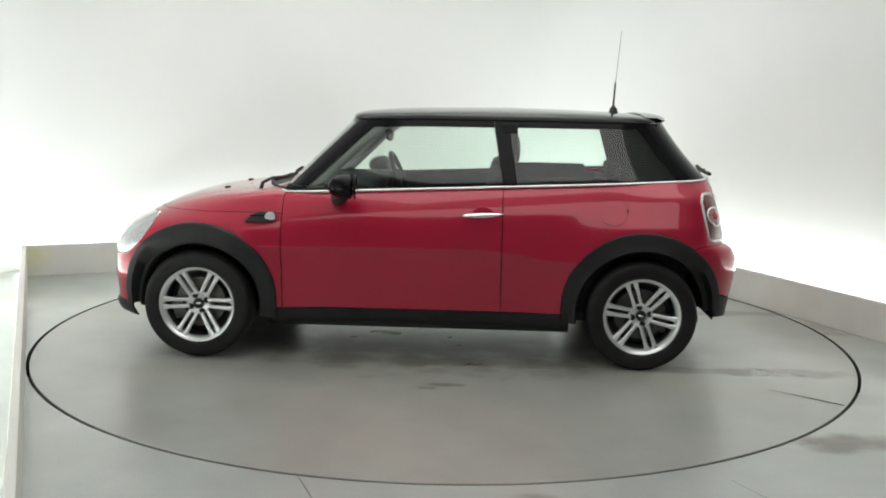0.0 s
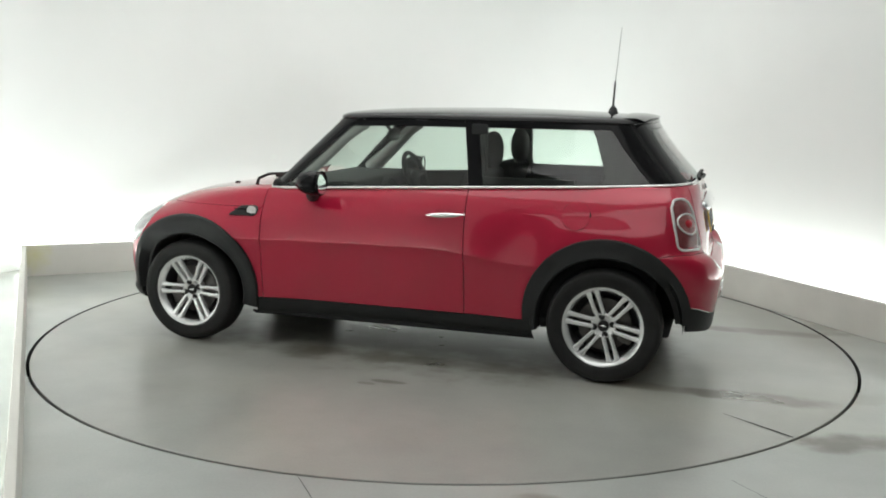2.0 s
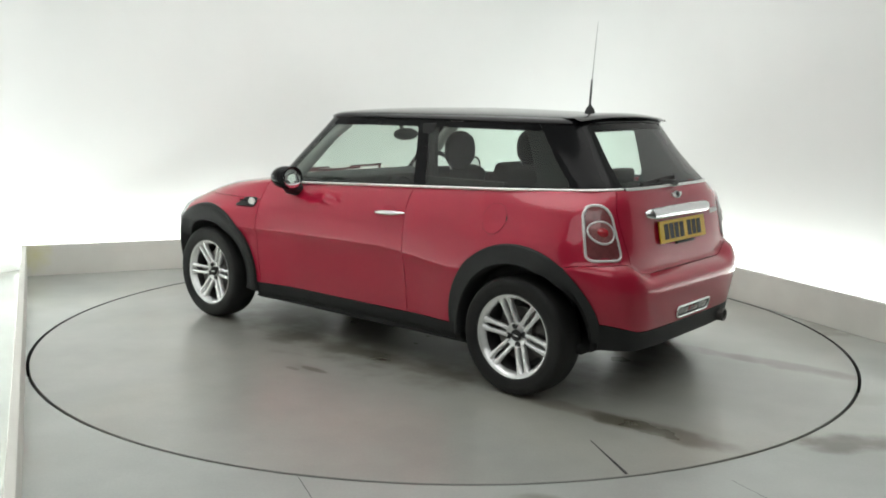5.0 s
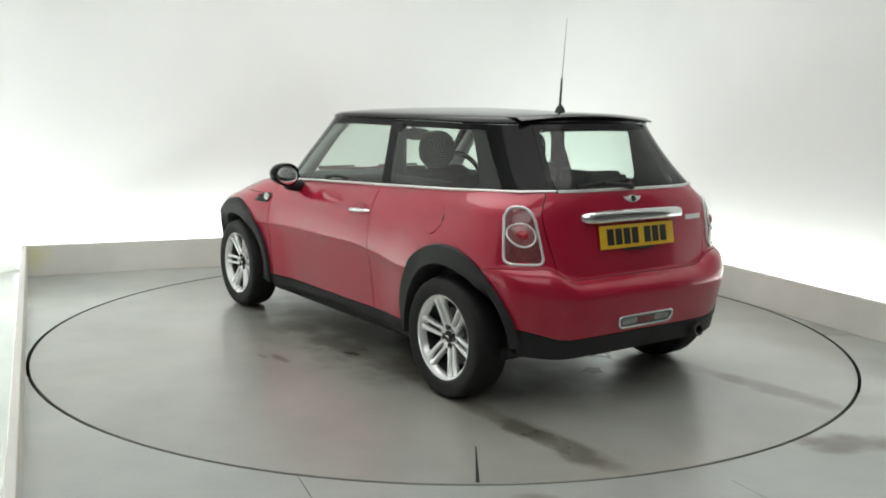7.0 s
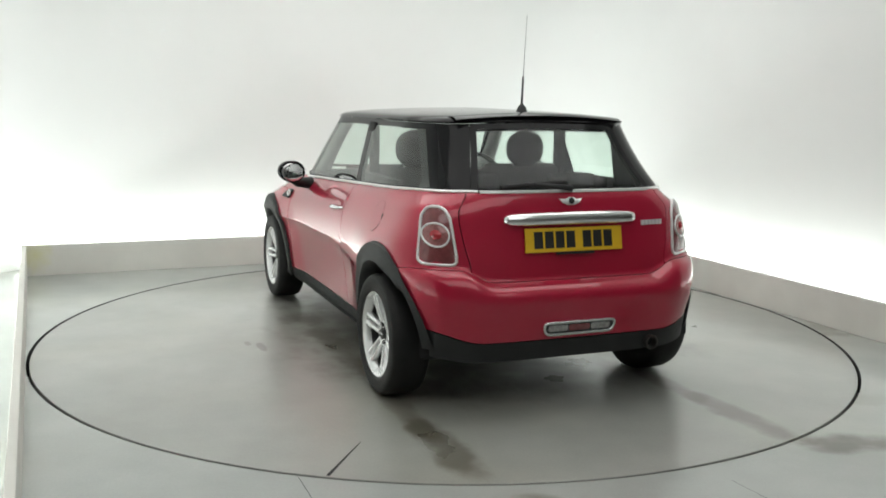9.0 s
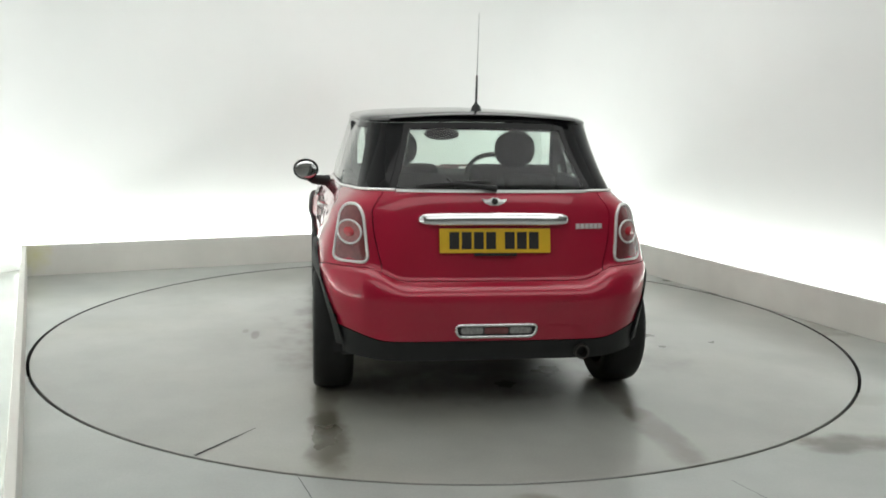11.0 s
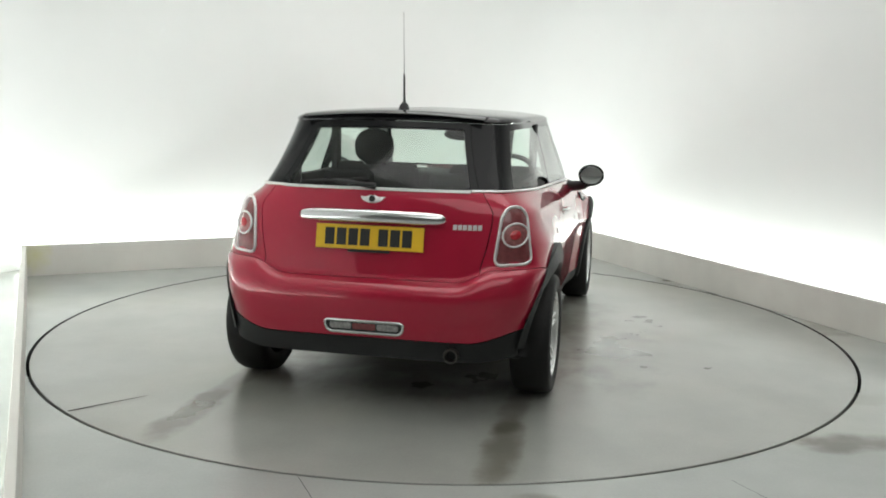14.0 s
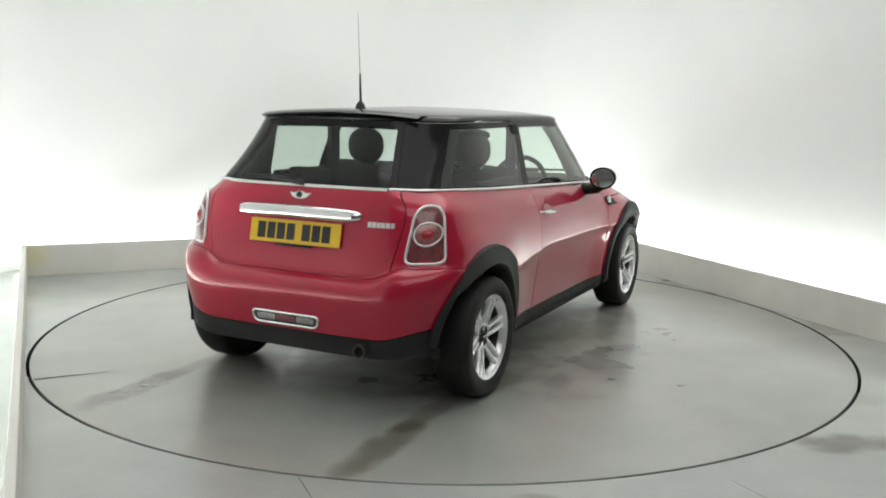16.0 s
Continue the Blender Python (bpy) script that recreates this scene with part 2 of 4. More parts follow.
def tube(bm, points, radius, steps=8, closed=False):
    """A round rod along points; radius may be a list."""
    n = len(points)
    pts = [Vector(p) for p in points]
    rings = []
    for i, p in enumerate(pts):
        d = (pts[(i + 1) % n] - pts[i - 1]) if closed else (pts[min(i + 1, n - 1)] - pts[max(i - 1, 0)])
        q = d.to_track_quat("Z", "Y")
        r = radius[i] if isinstance(radius, (list, tuple)) else radius
        rings.append([bm.verts.new(p + q @ Vector((r * math.cos(2 * math.pi * k / steps), r * math.sin(2 * math.pi * k / steps), 0))) for k in range(steps)])
    for i in range(n if closed else n - 1):
        a, b = rings[i], rings[(i + 1) % n]
        for k in range(steps):
            bm.faces.new((a[k], a[(k + 1) % steps], b[(k + 1) % steps], b[k]))
    if not closed:
        bm.faces.new(rings[0][::-1])
        bm.faces.new(rings[-1])


def lerp(table, x):
    """Reads a value from a short table of (x, value) pairs, in rising x."""
    return float(np.interp(x, [a for a, _ in table], [b for _, b in table]))


# ---- the studio ----
R_DISC = 2.4455
N_RING = 128


def build_floor():
    bm = bmesh.new()
    inner = [bm.verts.new((2.463 * math.cos(2 * math.pi * k / N_RING), 2.463 * math.sin(2 * math.pi * k / N_RING), 0)) for k in range(N_RING)]
    outer = []
    for k in range(N_RING):
        c, s = math.cos(2 * math.pi * k / N_RING), math.sin(2 * math.pi * k / N_RING)
        q = 14.0 / max(abs(c), abs(s))
        outer.append(bm.verts.new((q * c, q * s, 0)))
    for k in range(N_RING):
        j = (k + 1) % N_RING
        bm.faces.new((inner[k], inner[j], outer[j], outer[k]))
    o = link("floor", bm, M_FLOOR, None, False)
    tagged(o, "smooth grey painted concrete studio floor with damp stains", "floor", kind="structure")
    bm = bmesh.new()
    lathe(bm, [(2.4628, -0.002), (2.4628, -0.12)], Matrix(), N_RING)
    disc(bm, 2.4628, -0.12, Matrix(), N_RING)
    tagged(link("turntable_pit", bm, M_DARK, None, False), "dark shallow pit under the turntable", "pit", kind="structure")
    for (ax, ay), (cx, cy) in (((-0.553, -2.412), (-0.46, -2.63)), ((1.14, -2.36), (1.27, -2.62))):
        bm = bmesh.new()
        d = (Vector((cx, cy, 0)) - Vector((ax, ay, 0)))
        w = Vector((-d.y, d.x, 0)).normalized() * 0.0011
        a, c = Vector((ax, ay, 0.0015)), Vector((cx, cy, 0.0015))
        bm.faces.new([bm.verts.new(p) for p in (a + w, a - w, c - w, c + w)])
        part("floor_crack", bm, M_DARK, o, "thin dark saw-cut line in the concrete", False)


def build_backdrop():
    path, rad, steps = [], 0.7, 10
    s, b = SIDE + GAP, BACK + GAP
    path.append((-s, FRONT))
    path += [(-s + rad - rad * math.cos(t), b - rad + rad * math.sin(t)) for t in np.linspace(0, math.pi / 2, steps)]
    path += [(s - rad + rad * math.sin(t), b - rad + rad * math.cos(t)) for t in np.linspace(0, math.pi / 2, steps)]
    path.append((s, FRONT))
    n = len(path)
    bm = bmesh.new()
    cols = []
    for i, (a, c) in enumerate(path):
        p, q = path[max(i - 1, 0)], path[min(i + 1, n - 1)]
        d = Vector((q[0] - p[0], q[1] - p[1], 0)).normalized()
        out = Vector((-d.y, d.x, 0)) * 0.12
        cols.append([bm.verts.new(bay(a, c, 0)), bm.verts.new(bay(a, c, 3.4)), bm.verts.new(bay(a + out.x, c + out.y, 3.4)), bm.verts.new(bay(a + out.x, c + out.y, 0))])
    for p, q in zip(cols, cols[1:]):
        for k in range(4):
            bm.faces.new((p[k], q[k], q[(k + 1) % 4], p[(k + 1) % 4]))
    bm.faces.new(cols[0])
    bm.faces.new(cols[-1][::-1])
    o = link("wall_backdrop", bm, M_WALL, None, True)
    tagged(o, "plain white curved studio backdrop wall lit from below", "wall", kind="structure")


def build_plinths():
    for nm, a0, a1, b0, b1 in (("plinth_back", -SIDE - 0.035, SIDE + 0.035, BACK, BACK + 0.035), ("plinth_right", SIDE, SIDE + 0.035, FRONT, BACK - 0.003), ("plinth_left", -SIDE - 0.035, -SIDE, FRONT, BACK - 0.003)):
        bm = bmesh.new()
        box(bm, a0, a1, b0, b1, 0.0, 0.25, 0.006, 2, Matrix.Rotation(BAY, 4, "Z"))
        o = link(nm, bm, M_PLINTH, None, False)
        tagged(o, "low cream-painted board plinth hiding the trough lights", "plinth", kind="structure")


def build_hall():
    bm = bmesh.new()
    box(bm, -7.6, 7.6, -10.5, 6.0, 3.41, 3.55, 0, 2, Matrix.Rotation(BAY, 4, "Z"))
    tagged(link("ceiling", bm, M_CEIL, None, False), "plain white studio ceiling", "ceiling", kind="structure")
    for nm, a0, a1, b0, b1 in (("wall_north", -7.5, 7.5, 5.8, 6.0), ("wall_south", -7.5, 7.5, -10.4, -10.2), ("wall_east", 7.4, 7.6, -10.2, 5.8), ("wall_west", -7.6, -7.4, -10.2, 5.8)):
        bm = bmesh.new()
        box(bm, a0, a1, b0, b1, 0.0, 3.405, 0, 2, Matrix.Rotation(BAY, 4, "Z"))
        tagged(link(nm, bm, M_OUTER, None, False), "plain grey hall wall", "wall", kind="structure")


def build_turntable():
    table = new("turntable")
    tagged(table, "round grey painted vehicle turntable set flush in the floor", "turntable")
    bm = bmesh.new()
    lathe(bm, [(R_DISC - 0.003, 0.0), (R_DISC, -0.003), (R_DISC, -0.06), (0.3, -0.06)], Matrix(), N_RING)
    disc(bm, R_DISC - 0.003, 0.0, Matrix(), N_RING)
    bmesh.ops.remove_doubles(bm, verts=bm.verts[:], dist=1e-5)
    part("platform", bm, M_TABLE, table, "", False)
    bm = bmesh.new()
    a, c = Vector((-2.035, 1.338, 0.0015)), Vector((-1.735, 1.11, 0.0015))
    d = c - a
    w = Vector((-d.y, d.x, 0)).normalized() * 0.005
    bm.faces.new([bm.verts.new(p) for p in (a + w * 1.5, a - w * 1.5, c - w * 0.4, c + w * 0.4)])
    part("seam", bm, M_DARK, table, "short dark joint at the rim", False)
    return table


# ---- the car: x forward from the rear axle, y to its left, z up; the root stands at the turntable's centre ----
SHIFT = Vector((-1.1183, 0.0065, 0.0))
HUB_R, HUB_F, HUB_Z = 0.0, 2.467, 0.303
XR, XF = 0.05, 2.0                                    # where the rounded ends begin
DOOR_R, DOOR_F = 0.775, 1.995
WIDTH = [(0.17, 0.65), (0.20, 0.702), (0.24, 0.722), (0.29, 0.732), (0.40, 0.745), (0.55, 0.763), (0.60, 0.771), (0.632, 0.781), (0.645, 0.7865), (0.655, 0.7868), (0.67, 0.7862), (0.70, 0.7845), (0.74, 0.7815), (0.78, 0.777),
         (0.82, 0.7695), (0.86, 0.758), (0.90, 0.741), (0.94, 0.719), (0.965, 0.701), (0.985, 0.684)]
REAR = [(0.17, -0.50), (0.22, -0.535), (0.30, -0.545), (0.38, -0.560), (0.45, -0.571), (0.53, -0.582), (0.56, -0.584), (0.60, -0.576), (0.635, -0.551), (0.652, -0.515), (0.66, -0.500),
        (0.75, -0.485), (0.84, -0.464), (0.90, -0.452), (0.94, -0.442), (0.965, -0.432), (0.985, -0.418)]
NOSE = [(0.17, 2.98), (0.22, 3.06), (0.27, 3.07), (0.30, 3.05), (0.45, 3.055), (0.55, 3.04), (0.66, 3.00), (0.75, 2.935), (0.84, 2.83), (0.90, 2.72), (0.94, 2.60), (0.965, 2.46), (0.985, 2.28)]
LEVELS = [0.17, 0.19, 0.215, 0.24, 0.265, 0.29, 0.325, 0.36, 0.39, 0.42, 0.45, 0.48, 0.51, 0.54, 0.57, 0.60, 0.618, 0.634, 0.645, 0.655, 0.665, 0.675, 0.69, 0.71, 0.74, 0.77, 0.80, 0.83,
          0.86, 0.885, 0.905, 0.925, 0.94, 0.955, 0.965, 0.975, 0.985]


def lift(x, zn):
    """The belt line climbs towards the tail."""
    k = min(max((zn - 0.60) / 0.385, 0.0), 1.0)
    return k * 0.046 * (0.77 - min(max(x, -0.35), 2.0))


def ease(t):
    t = min(max(t, 0.0), 1.0)
    return t * t * (3 - 2 * t)


def wide(x, zn):
    """Half width of a level; the tail's lower corners swell out over the wheels."""
    near = min(math.hypot(x - HUB_R, zn - HUB_Z), math.hypot(x - HUB_F, zn - HUB_Z))
    return lerp(WIDTH, zn) * (1 + 0.036 * ease((0.72 - near) / 0.30) * ease((0.86 - zn) / 0.1) * ease((x + 0.60) / 0.30) + 0.024 * ease((x - 1.5) / 0.8) * ease((0.90 - zn) / 0.12) - 0.07 * ease((0.25 - x) / 0.6) * ease((zn - 0.90) / 0.085))


def rear_power(zn):
    return 4.2 + 0.9 * ease((0.68 - zn) / 0.08)


def warp(x, y, zn):
    """The crease dips towards the arches, and the bumper's lower edge rises to its corners."""
    dip = 0.055 * ease((0.98 - x) / 0.56) * ease((x + 0.15) / 0.3) 
    a = -dip * ease(1 - abs(zn - 0.64) / 0.20)
    b = 0.065 * ease((abs(y) - 0.48) / 0.28) * ease((-0.12 - x) / 0.2) * ease(1 - abs(zn - 0.36) / 0.17)
    d = (-0.03 + 0.062 * ease((abs(y) - 0.42) / 0.16)) * ease((-0.15 - x) / 0.2) * ease(1 - abs(zn - 0.655) / 0.10)
    return a + b + d


def front_power(zn):
    return lerp([(0.2, 5.0), (0.6, 5.7), (0.75, 5.2), (0.85, 3.8), (0.985, 2.6)], zn)


def quarter(n, count, s0=0.0, s1=1.0):
    """Points (along, across) of a superellipse quarter, evenly spaced, between two fractions of the width."""
    ss = np.sin(np.linspace(0, math.pi / 2, 400)) ** (2 / n)
    cc = np.cos(np.linspace(0, math.pi / 2, 400)) ** (2 / n)
    keep = (ss >= s0 - 1e-9) & (ss <= s1 + 1e-9)
    ss, cc = np.concatenate(([s0], ss[keep], [s1])), np.concatenate(([max(1 - s0 ** n, 0) ** (1 / n)], cc[keep], [max(1 - s1 ** n, 0) ** (1 / n)]))
    d = np.concatenate(([0], np.cumsum(np.hypot(np.diff(ss), np.diff(cc)))))
    t = np.linspace(0, d[-1], count)
    return list(zip(np.interp(t, d, cc), np.interp(t, d, ss)))


def body_row(zn):
    w, xr, xf = lerp(WIDTH, zn), lerp(REAR, zn), lerp(NOSE, zn)
    st = lerp([(0.2, 0.66), (0.64, 0.66), (0.68, 0.662), (0.75, 0.69), (0.985, 0.80)], zn)      # the tailgate's edge
    n = rear_power(zn)
    row = [(XR - (XR - xr) * a, w * s) for a, s in quarter(n, 15, 0.0, st)[:-1]]
    row += [(XR - (XR - xr) * a, w * s) for a, s in quarter(n, 27, st, 1.0)[:-1]]
    row += [(x, w) for x in np.linspace(XR, DOOR_R, 16)[:-1]] + [(x, w) for x in np.linspace(DOOR_R, DOOR_F, 26)]
    row += [(XF + (xf - XF) * a, w * s) for a, s in quarter(front_power(zn), 40)[::-1]]
    return [Vector((x, y * wide(x, zn) / w, zn + lift(x, zn) + warp(x, y, zn))) for x, y in row]


def side_y(x, z):
    """Half the body's width at a place on its side."""
    zn = z
    for _ in range(4):
        zn = z - lift(x, zn)
    w, xr, xf = wide(x, zn), lerp(REAR, zn), lerp(NOSE, zn)
    if x < XR:
        n, q = rear_power(zn), (XR - x) / (XR - xr)
    elif x > XF:
        n, q = front_power(zn), (x - XF) / (xf - XF)
    else:
        return w
    return w * max(1 - min(q, 1.0) ** n, 0.0) ** (1 / n)


def rear_x(y, z):
    """The tail's surface behind a place of given width and height."""
    zn = z - lift(-0.4, z)
    w, xr, n = wide(-0.4, zn), lerp(REAR, zn), rear_power(zn)
    return XR - (XR - xr) * max(1 - min(abs(y) / w, 1.0) ** n, 0.0) ** (1 / n)


def shell(name, quads, mat, parent, gap=0.0025, depth=0.012, label="", smooth=True):
    """A pressed panel from quads: drawn back a little at its border and folded inwards there."""
    bm = bmesh.new()
    seen = {}

    def vert(p):
        key = (round(p.x, 5), round(p.y, 5), round(p.z, 5))
        if key not in seen:
            seen[key] = bm.verts.new(p + SHIFT)
        return seen[key]
    for q in quads:
        vs = []
        for p in q:
            v = vert(p)
            if v not in vs:
                vs.append(v)
        if len(vs) > 2 and bm.faces.get(vs) is None:
            bm.faces.new(vs)
    bmesh.ops.recalc_face_normals(bm, faces=bm.faces[:])
    bm.normal_update()
    edge = [e for e in bm.edges if e.is_boundary]
    rim = {v for e in edge for v in e.verts}
    move = {}
    for v in rim:
        c = Vector()
        for f in v.link_faces:
            c += f.calc_center_median() - v.co
        if c.length > 0:
            move[v] = c.normalized() * gap
    for v, d in move.items():
        v.co += d
    if depth > 0:
        normals = {v: v.normal.copy() for v in rim}
        out = bmesh.ops.extrude_edge_only(bm, edges=edge)
        made = [g for g in out["geom"] if isinstance(g, bmesh.types.BMVert)]
        for v in made:
            src = min((e.other_vert(v) for e in v.link_edges if e.other_vert(v) in rim), key=lambda o: (o.co - v.co).length, default=None)
            if src is not None:
                v.co -= normals[src] * depth
    crisp(bm, 50)
    me = bpy.data.meshes.new(name)
    bm.to_mesh(me)
    bm.free()
    me.materials.append(mat)
    me.polygons.foreach_set("use_smooth", [smooth] * len(me.polygons))
    o = new(name, me)
    o.parent = parent
    if label:
        tagged(o, label)
    return o


def mirrored(q):
    return [Vector((p.x, -p.y, p.z)) for p in q][::-1]


def arch_radius(s):
    """The outer edge of an arch's cladding, by the sine of its angle."""
    return 0.462 - 0.022 * (1 - max(s, 0.0)) ** 2


def build_body(car):
    rows = [body_row(z) for z in LEVELS]
    panels = {}
    for i, zn0 in enumerate(LEVELS[:-1]):
        zn = (zn0 + LEVELS[i + 1]) / 2
        for j in range(len(rows[0]) - 1):
            q = [rows[i][j], rows[i][j + 1], rows[i + 1][j + 1], rows[i + 1][j]]
            c = sum(q, Vector()) / 4
            far, hub = min((math.hypot(c.x - h, c.z - HUB_Z), h) for h in (HUB_R, HUB_F))
            if c.y > 0.40 and far < arch_radius((c.z - HUB_Z) / far) - 0.030:
                continue
            if (c.x < 0.0 and zn < 0.265) or (c.x > 2.5 and zn < 0.2):
                continue
            if j < 14 and zn > 0.656:
                key = "tailgate"
            elif c.x < 0.0 and zn < 0.655:
                key = "rear_valance" if zn < 0.355 else "rear_bumper"
            elif c.x > 2.5 and zn < 0.60:
                key = "front_lip" if zn < 0.29 else "front_bumper"
            elif zn < 0.29:
                key = "sill"
            elif c.x < DOOR_R:
                key = "quarter_panel"
            elif c.x < DOOR_F:
                key = "door"
            elif zn > 0.865:
                key = "bonnet"
            else:
                key = "front_wing"
            panels.setdefault(key, []).append(q)
    # the bonnet's flat top, closed towards the cowl
    top = [p for p in rows[-1] if p.x > 1.93]
    for a, b in zip(top, top[1:]):
        for k in range(6):
            s0, s1 = 1 - k / 6, 1 - (k + 1) / 6
            rise = lambda p, s: Vector((p.x, p.y * s, p.z + 0.022 * (1 - s * s) * min(1.0, (2.3 - p.x) / 0.25)))
            panels["bonnet"].append([rise(a, s0), rise(b, s0), rise(b, s1), rise(a, s1)])
    paint = {"rear_valance": M_TRIM, "front_lip": M_TRIM, "sill": M_TRIM}
    for key, quads in panels.items():
        mat = paint.get(key, M_RED)
        if key in ("tailgate", "rear_valance", "rear_bumper", "front_lip", "front_bumper", "bonnet"):
            shell(key, quads + [mirrored(q) for q in quads], mat, car, label="satin black plastic" if mat is M_TRIM else "")
        else:
            shell(key, quads, mat, car, label="satin black plastic" if mat is M_TRIM else "")
            shell(key, [mirrored(q) for q in quads], mat, car, label="satin black plastic" if mat is M_TRIM else "")


# ---- greenhouse and roof ----
G_LEVELS = [(0.0, 0.690, 2.062, -0.402), (0.10, 0.682, 2.025, -0.380), (0.25, 0.668, 1.962, -0.338), (0.45, 0.648, 1.880, -0.286), (0.65, 0.626, 1.797, -0.238), (0.85, 0.605, 1.715, -0.192), (0.93, 0.597, 1.684, -0.174), (1.0, 0.590, 1.655, -0.158)]
ROOF_Z = 1.345


def glass_row(k):
    w = lerp([(a, b) for a, b, _, _ in G_LEVELS], k)
    xf = lerp([(a, c) for a, _, c, _ in G_LEVELS], k)
    xr = lerp([(a, d) for a, _, _, d in G_LEVELS], k)
    cr, cf = xr + 0.26, xf - 0.36 - 0.05 * k
    st = lerp([(0.0, 0.80), (1.0, 0.78)], k)
    row = [(cr - (cr - xr) * a, w * s) for a, s in quarter(3.6, 13, 0.0, st)[:-1]]
    row += [(cr - (cr - xr) * a, w * s) for a, s in quarter(3.6, 15, st, 1.0)[:-1]]
    db = lerp([(0.0, DOOR_R), (1.0, 0.835)], k)
    row += [(x, w) for x in np.linspace(cr, db - 0.08, 10)[:-1]] + [(x, w) for x in np.linspace(db - 0.08, db, 3)[:-1]] + [(x, w) for x in np.linspace(db, cf, 12)[:-1]]
    row += [(cf + (xf - cf) * a, w * s) for a, s in quarter(4.6, 9, 0.86, 1.0)[::-1][:-1]]
    row += [(cf + (xf - cf) * a, w * s) for a, s in quarter(4.6, 12, 0.0, 0.86)[::-1]]
    out = []
    for x, y in row:
        y *= 1 - 0.115 * (1 + 0.82 * k) * ease((0.25 - x) / 0.6)
        z0 = 0.977 + lift(x, 0.985) + 0.012
        z1 = ROOF_Z - 0.030 * max(0.0, (0.35 - x)) ** 1.5 - 0.02 * max(0.0, x - 1.2) + 0.018 * (1 - (y / w) ** 2)
        out.append(Vector((x, y, z0 + (z1 - z0) * k)))
    return out


def build_greenhouse(car):
    ks = [0.0, 0.03, 0.08, 0.16, 0.25, 0.35, 0.45, 0.55, 0.65, 0.75, 0.85, 0.91, 0.96, 1.0]
    rows = [glass_row(k) for k in ks]
    n = len(rows[0])
    zones = {}
    a_rear, a_pillar, a_q, a_b, a_d, a_a = 12, 26, 35, 37, 53, 56
    for i in range(len(ks) - 1):
        k = (ks[i] + ks[i + 1]) / 2
        for j in range(n - 1):
            q = [rows[i][j], rows[i][j + 1], rows[i + 1][j + 1], rows[i + 1][j]]
            if j < a_rear:
                key = "rear_window" if 0.03 < k < 0.93 and j < a_rear - 1 else "tailgate_frame"
            elif j < a_pillar - 3:
                key = "rear_pillar"
            elif j < a_q:
                key = "quarter_window" if 0.03 < k < 0.93 else "window_frame"
            elif j < a_b:
                key = "door_pillar"
            elif j < a_d:
                key = "door_window" if 0.03 < k < 0.93 else "window_frame"
            elif j < a_a:
                key = "front_pillar"
            else:
                key = "windscreen" if 0.03 < k < 0.95 else "screen_frame"
            zones.setdefault(key, []).append(q)
    for key, quads in zones.items():
        mat = {"rear_window": M_GLASS_D, "quarter_window": M_GLASS, "door_window": M_GLASS, "windscreen": M_GLASS}.get(key, M_BLACK)
        glassy = mat in (M_GLASS, M_GLASS_D)
        lab = "green-tinted glass" if glassy else "gloss black"
        if key in ("rear_window", "tailgate_frame", "windscreen", "screen_frame"):
            o = [shell(key, quads + [mirrored(q) for q in quads], mat, car, 0.001, 0.0 if glassy else 0.02, lab)]
        else:
            o = [shell(key, quads, mat, car, 0.001, 0.0 if glassy else 0.02, lab), shell(key, [mirrored(q) for q in quads], mat, car, 0.001, 0.0 if glassy else 0.02, lab)]
        for p in o:
            p.visible_shadow = not glassy
    # roof skin
    base = rows[-1]
    quads = []
    steps = [(1.0, 0.0), (1.006, 0.008), (0.995, 0.019), (0.96, 0.030), (0.88, 0.038), (0.75, 0.046), (0.55, 0.052), (0.3, 0.055), (0.0, 0.056)]
    mid = Vector((0.72, 0, ROOF_Z + 0.016))
    ring = []
    for s, h in steps:
        ring.append([Vector((mid.x + (p.x - mid.x) * s, p.y * s, mid.z + (p.z - mid.z) * (s if s < 0.97 else 1.0) + h)) for p in base])
    for a, b in zip(ring, ring[1:]):
        for j in range(n - 1):
            quads.append([a[j], a[j + 1], b[j + 1], b[j]])
    shell("roof", quads + [mirrored(q) for q in quads], M_BLACK, car, 0.0, 0.01, "gloss black painted roof")
    # chrome belt strip along the foot of the glass
    strip = rows[0]
    bm = bmesh.new()
    for sg in (1, -1):
        prev = None
        pts = [p for j, p in enumerate(strip) if p.x < 2.06 and j >= 11]
        for i, p in enumerate(pts):
            a, b = pts[max(i - 1, 0)], pts[min(i + 1, len(pts) - 1)]
            d = (b - a).normalized()
            o = Vector((-d.y, d.x, 0)).normalized()
            if o.y < -0.01 or (abs(o.y) < 0.01 and o.x > 0):
                o = -o
            sec = [p + o * 0.001 + Vector((0, 0, 0.006)), p + o * 0.010 + Vector((0, 0, 0.004)), p + o * 0.013 + Vector((0, 0, -0.001)), p + o * 0.010 + Vector((0, 0, -0.006)), p + o * 0.0 + Vector((0, 0, -0.010))]
            cur = [bm.verts.new(Vector((v.x, v.y * sg, v.z)) + SHIFT) for v in sec]
            if prev:
                for k in range(4):
                    bm.faces.new((prev[k], cur[k], cur[k + 1], prev[k + 1]))
            prev = cur
    part("belt_trim", bm, M_SILVER, car, "thin bright chrome strip")
    bm = bmesh.new()
    prev = None
    pts = [Vector((p.x, p.y, p.z)) for p in strip[:12]]
    pts = [Vector((p.x, -p.y, p.z)) for p in pts[::-1]][:-1] + pts
    for p in pts:
        sec = [p + Vector((0.0, 0, 0.005)), p + Vector((-0.020, 0, 0.003)), p + Vector((-0.023, 0, -0.007)), p + Vector((0.0, 0, -0.010))]
        cur = [bm.verts.new(v + SHIFT) for v in sec]
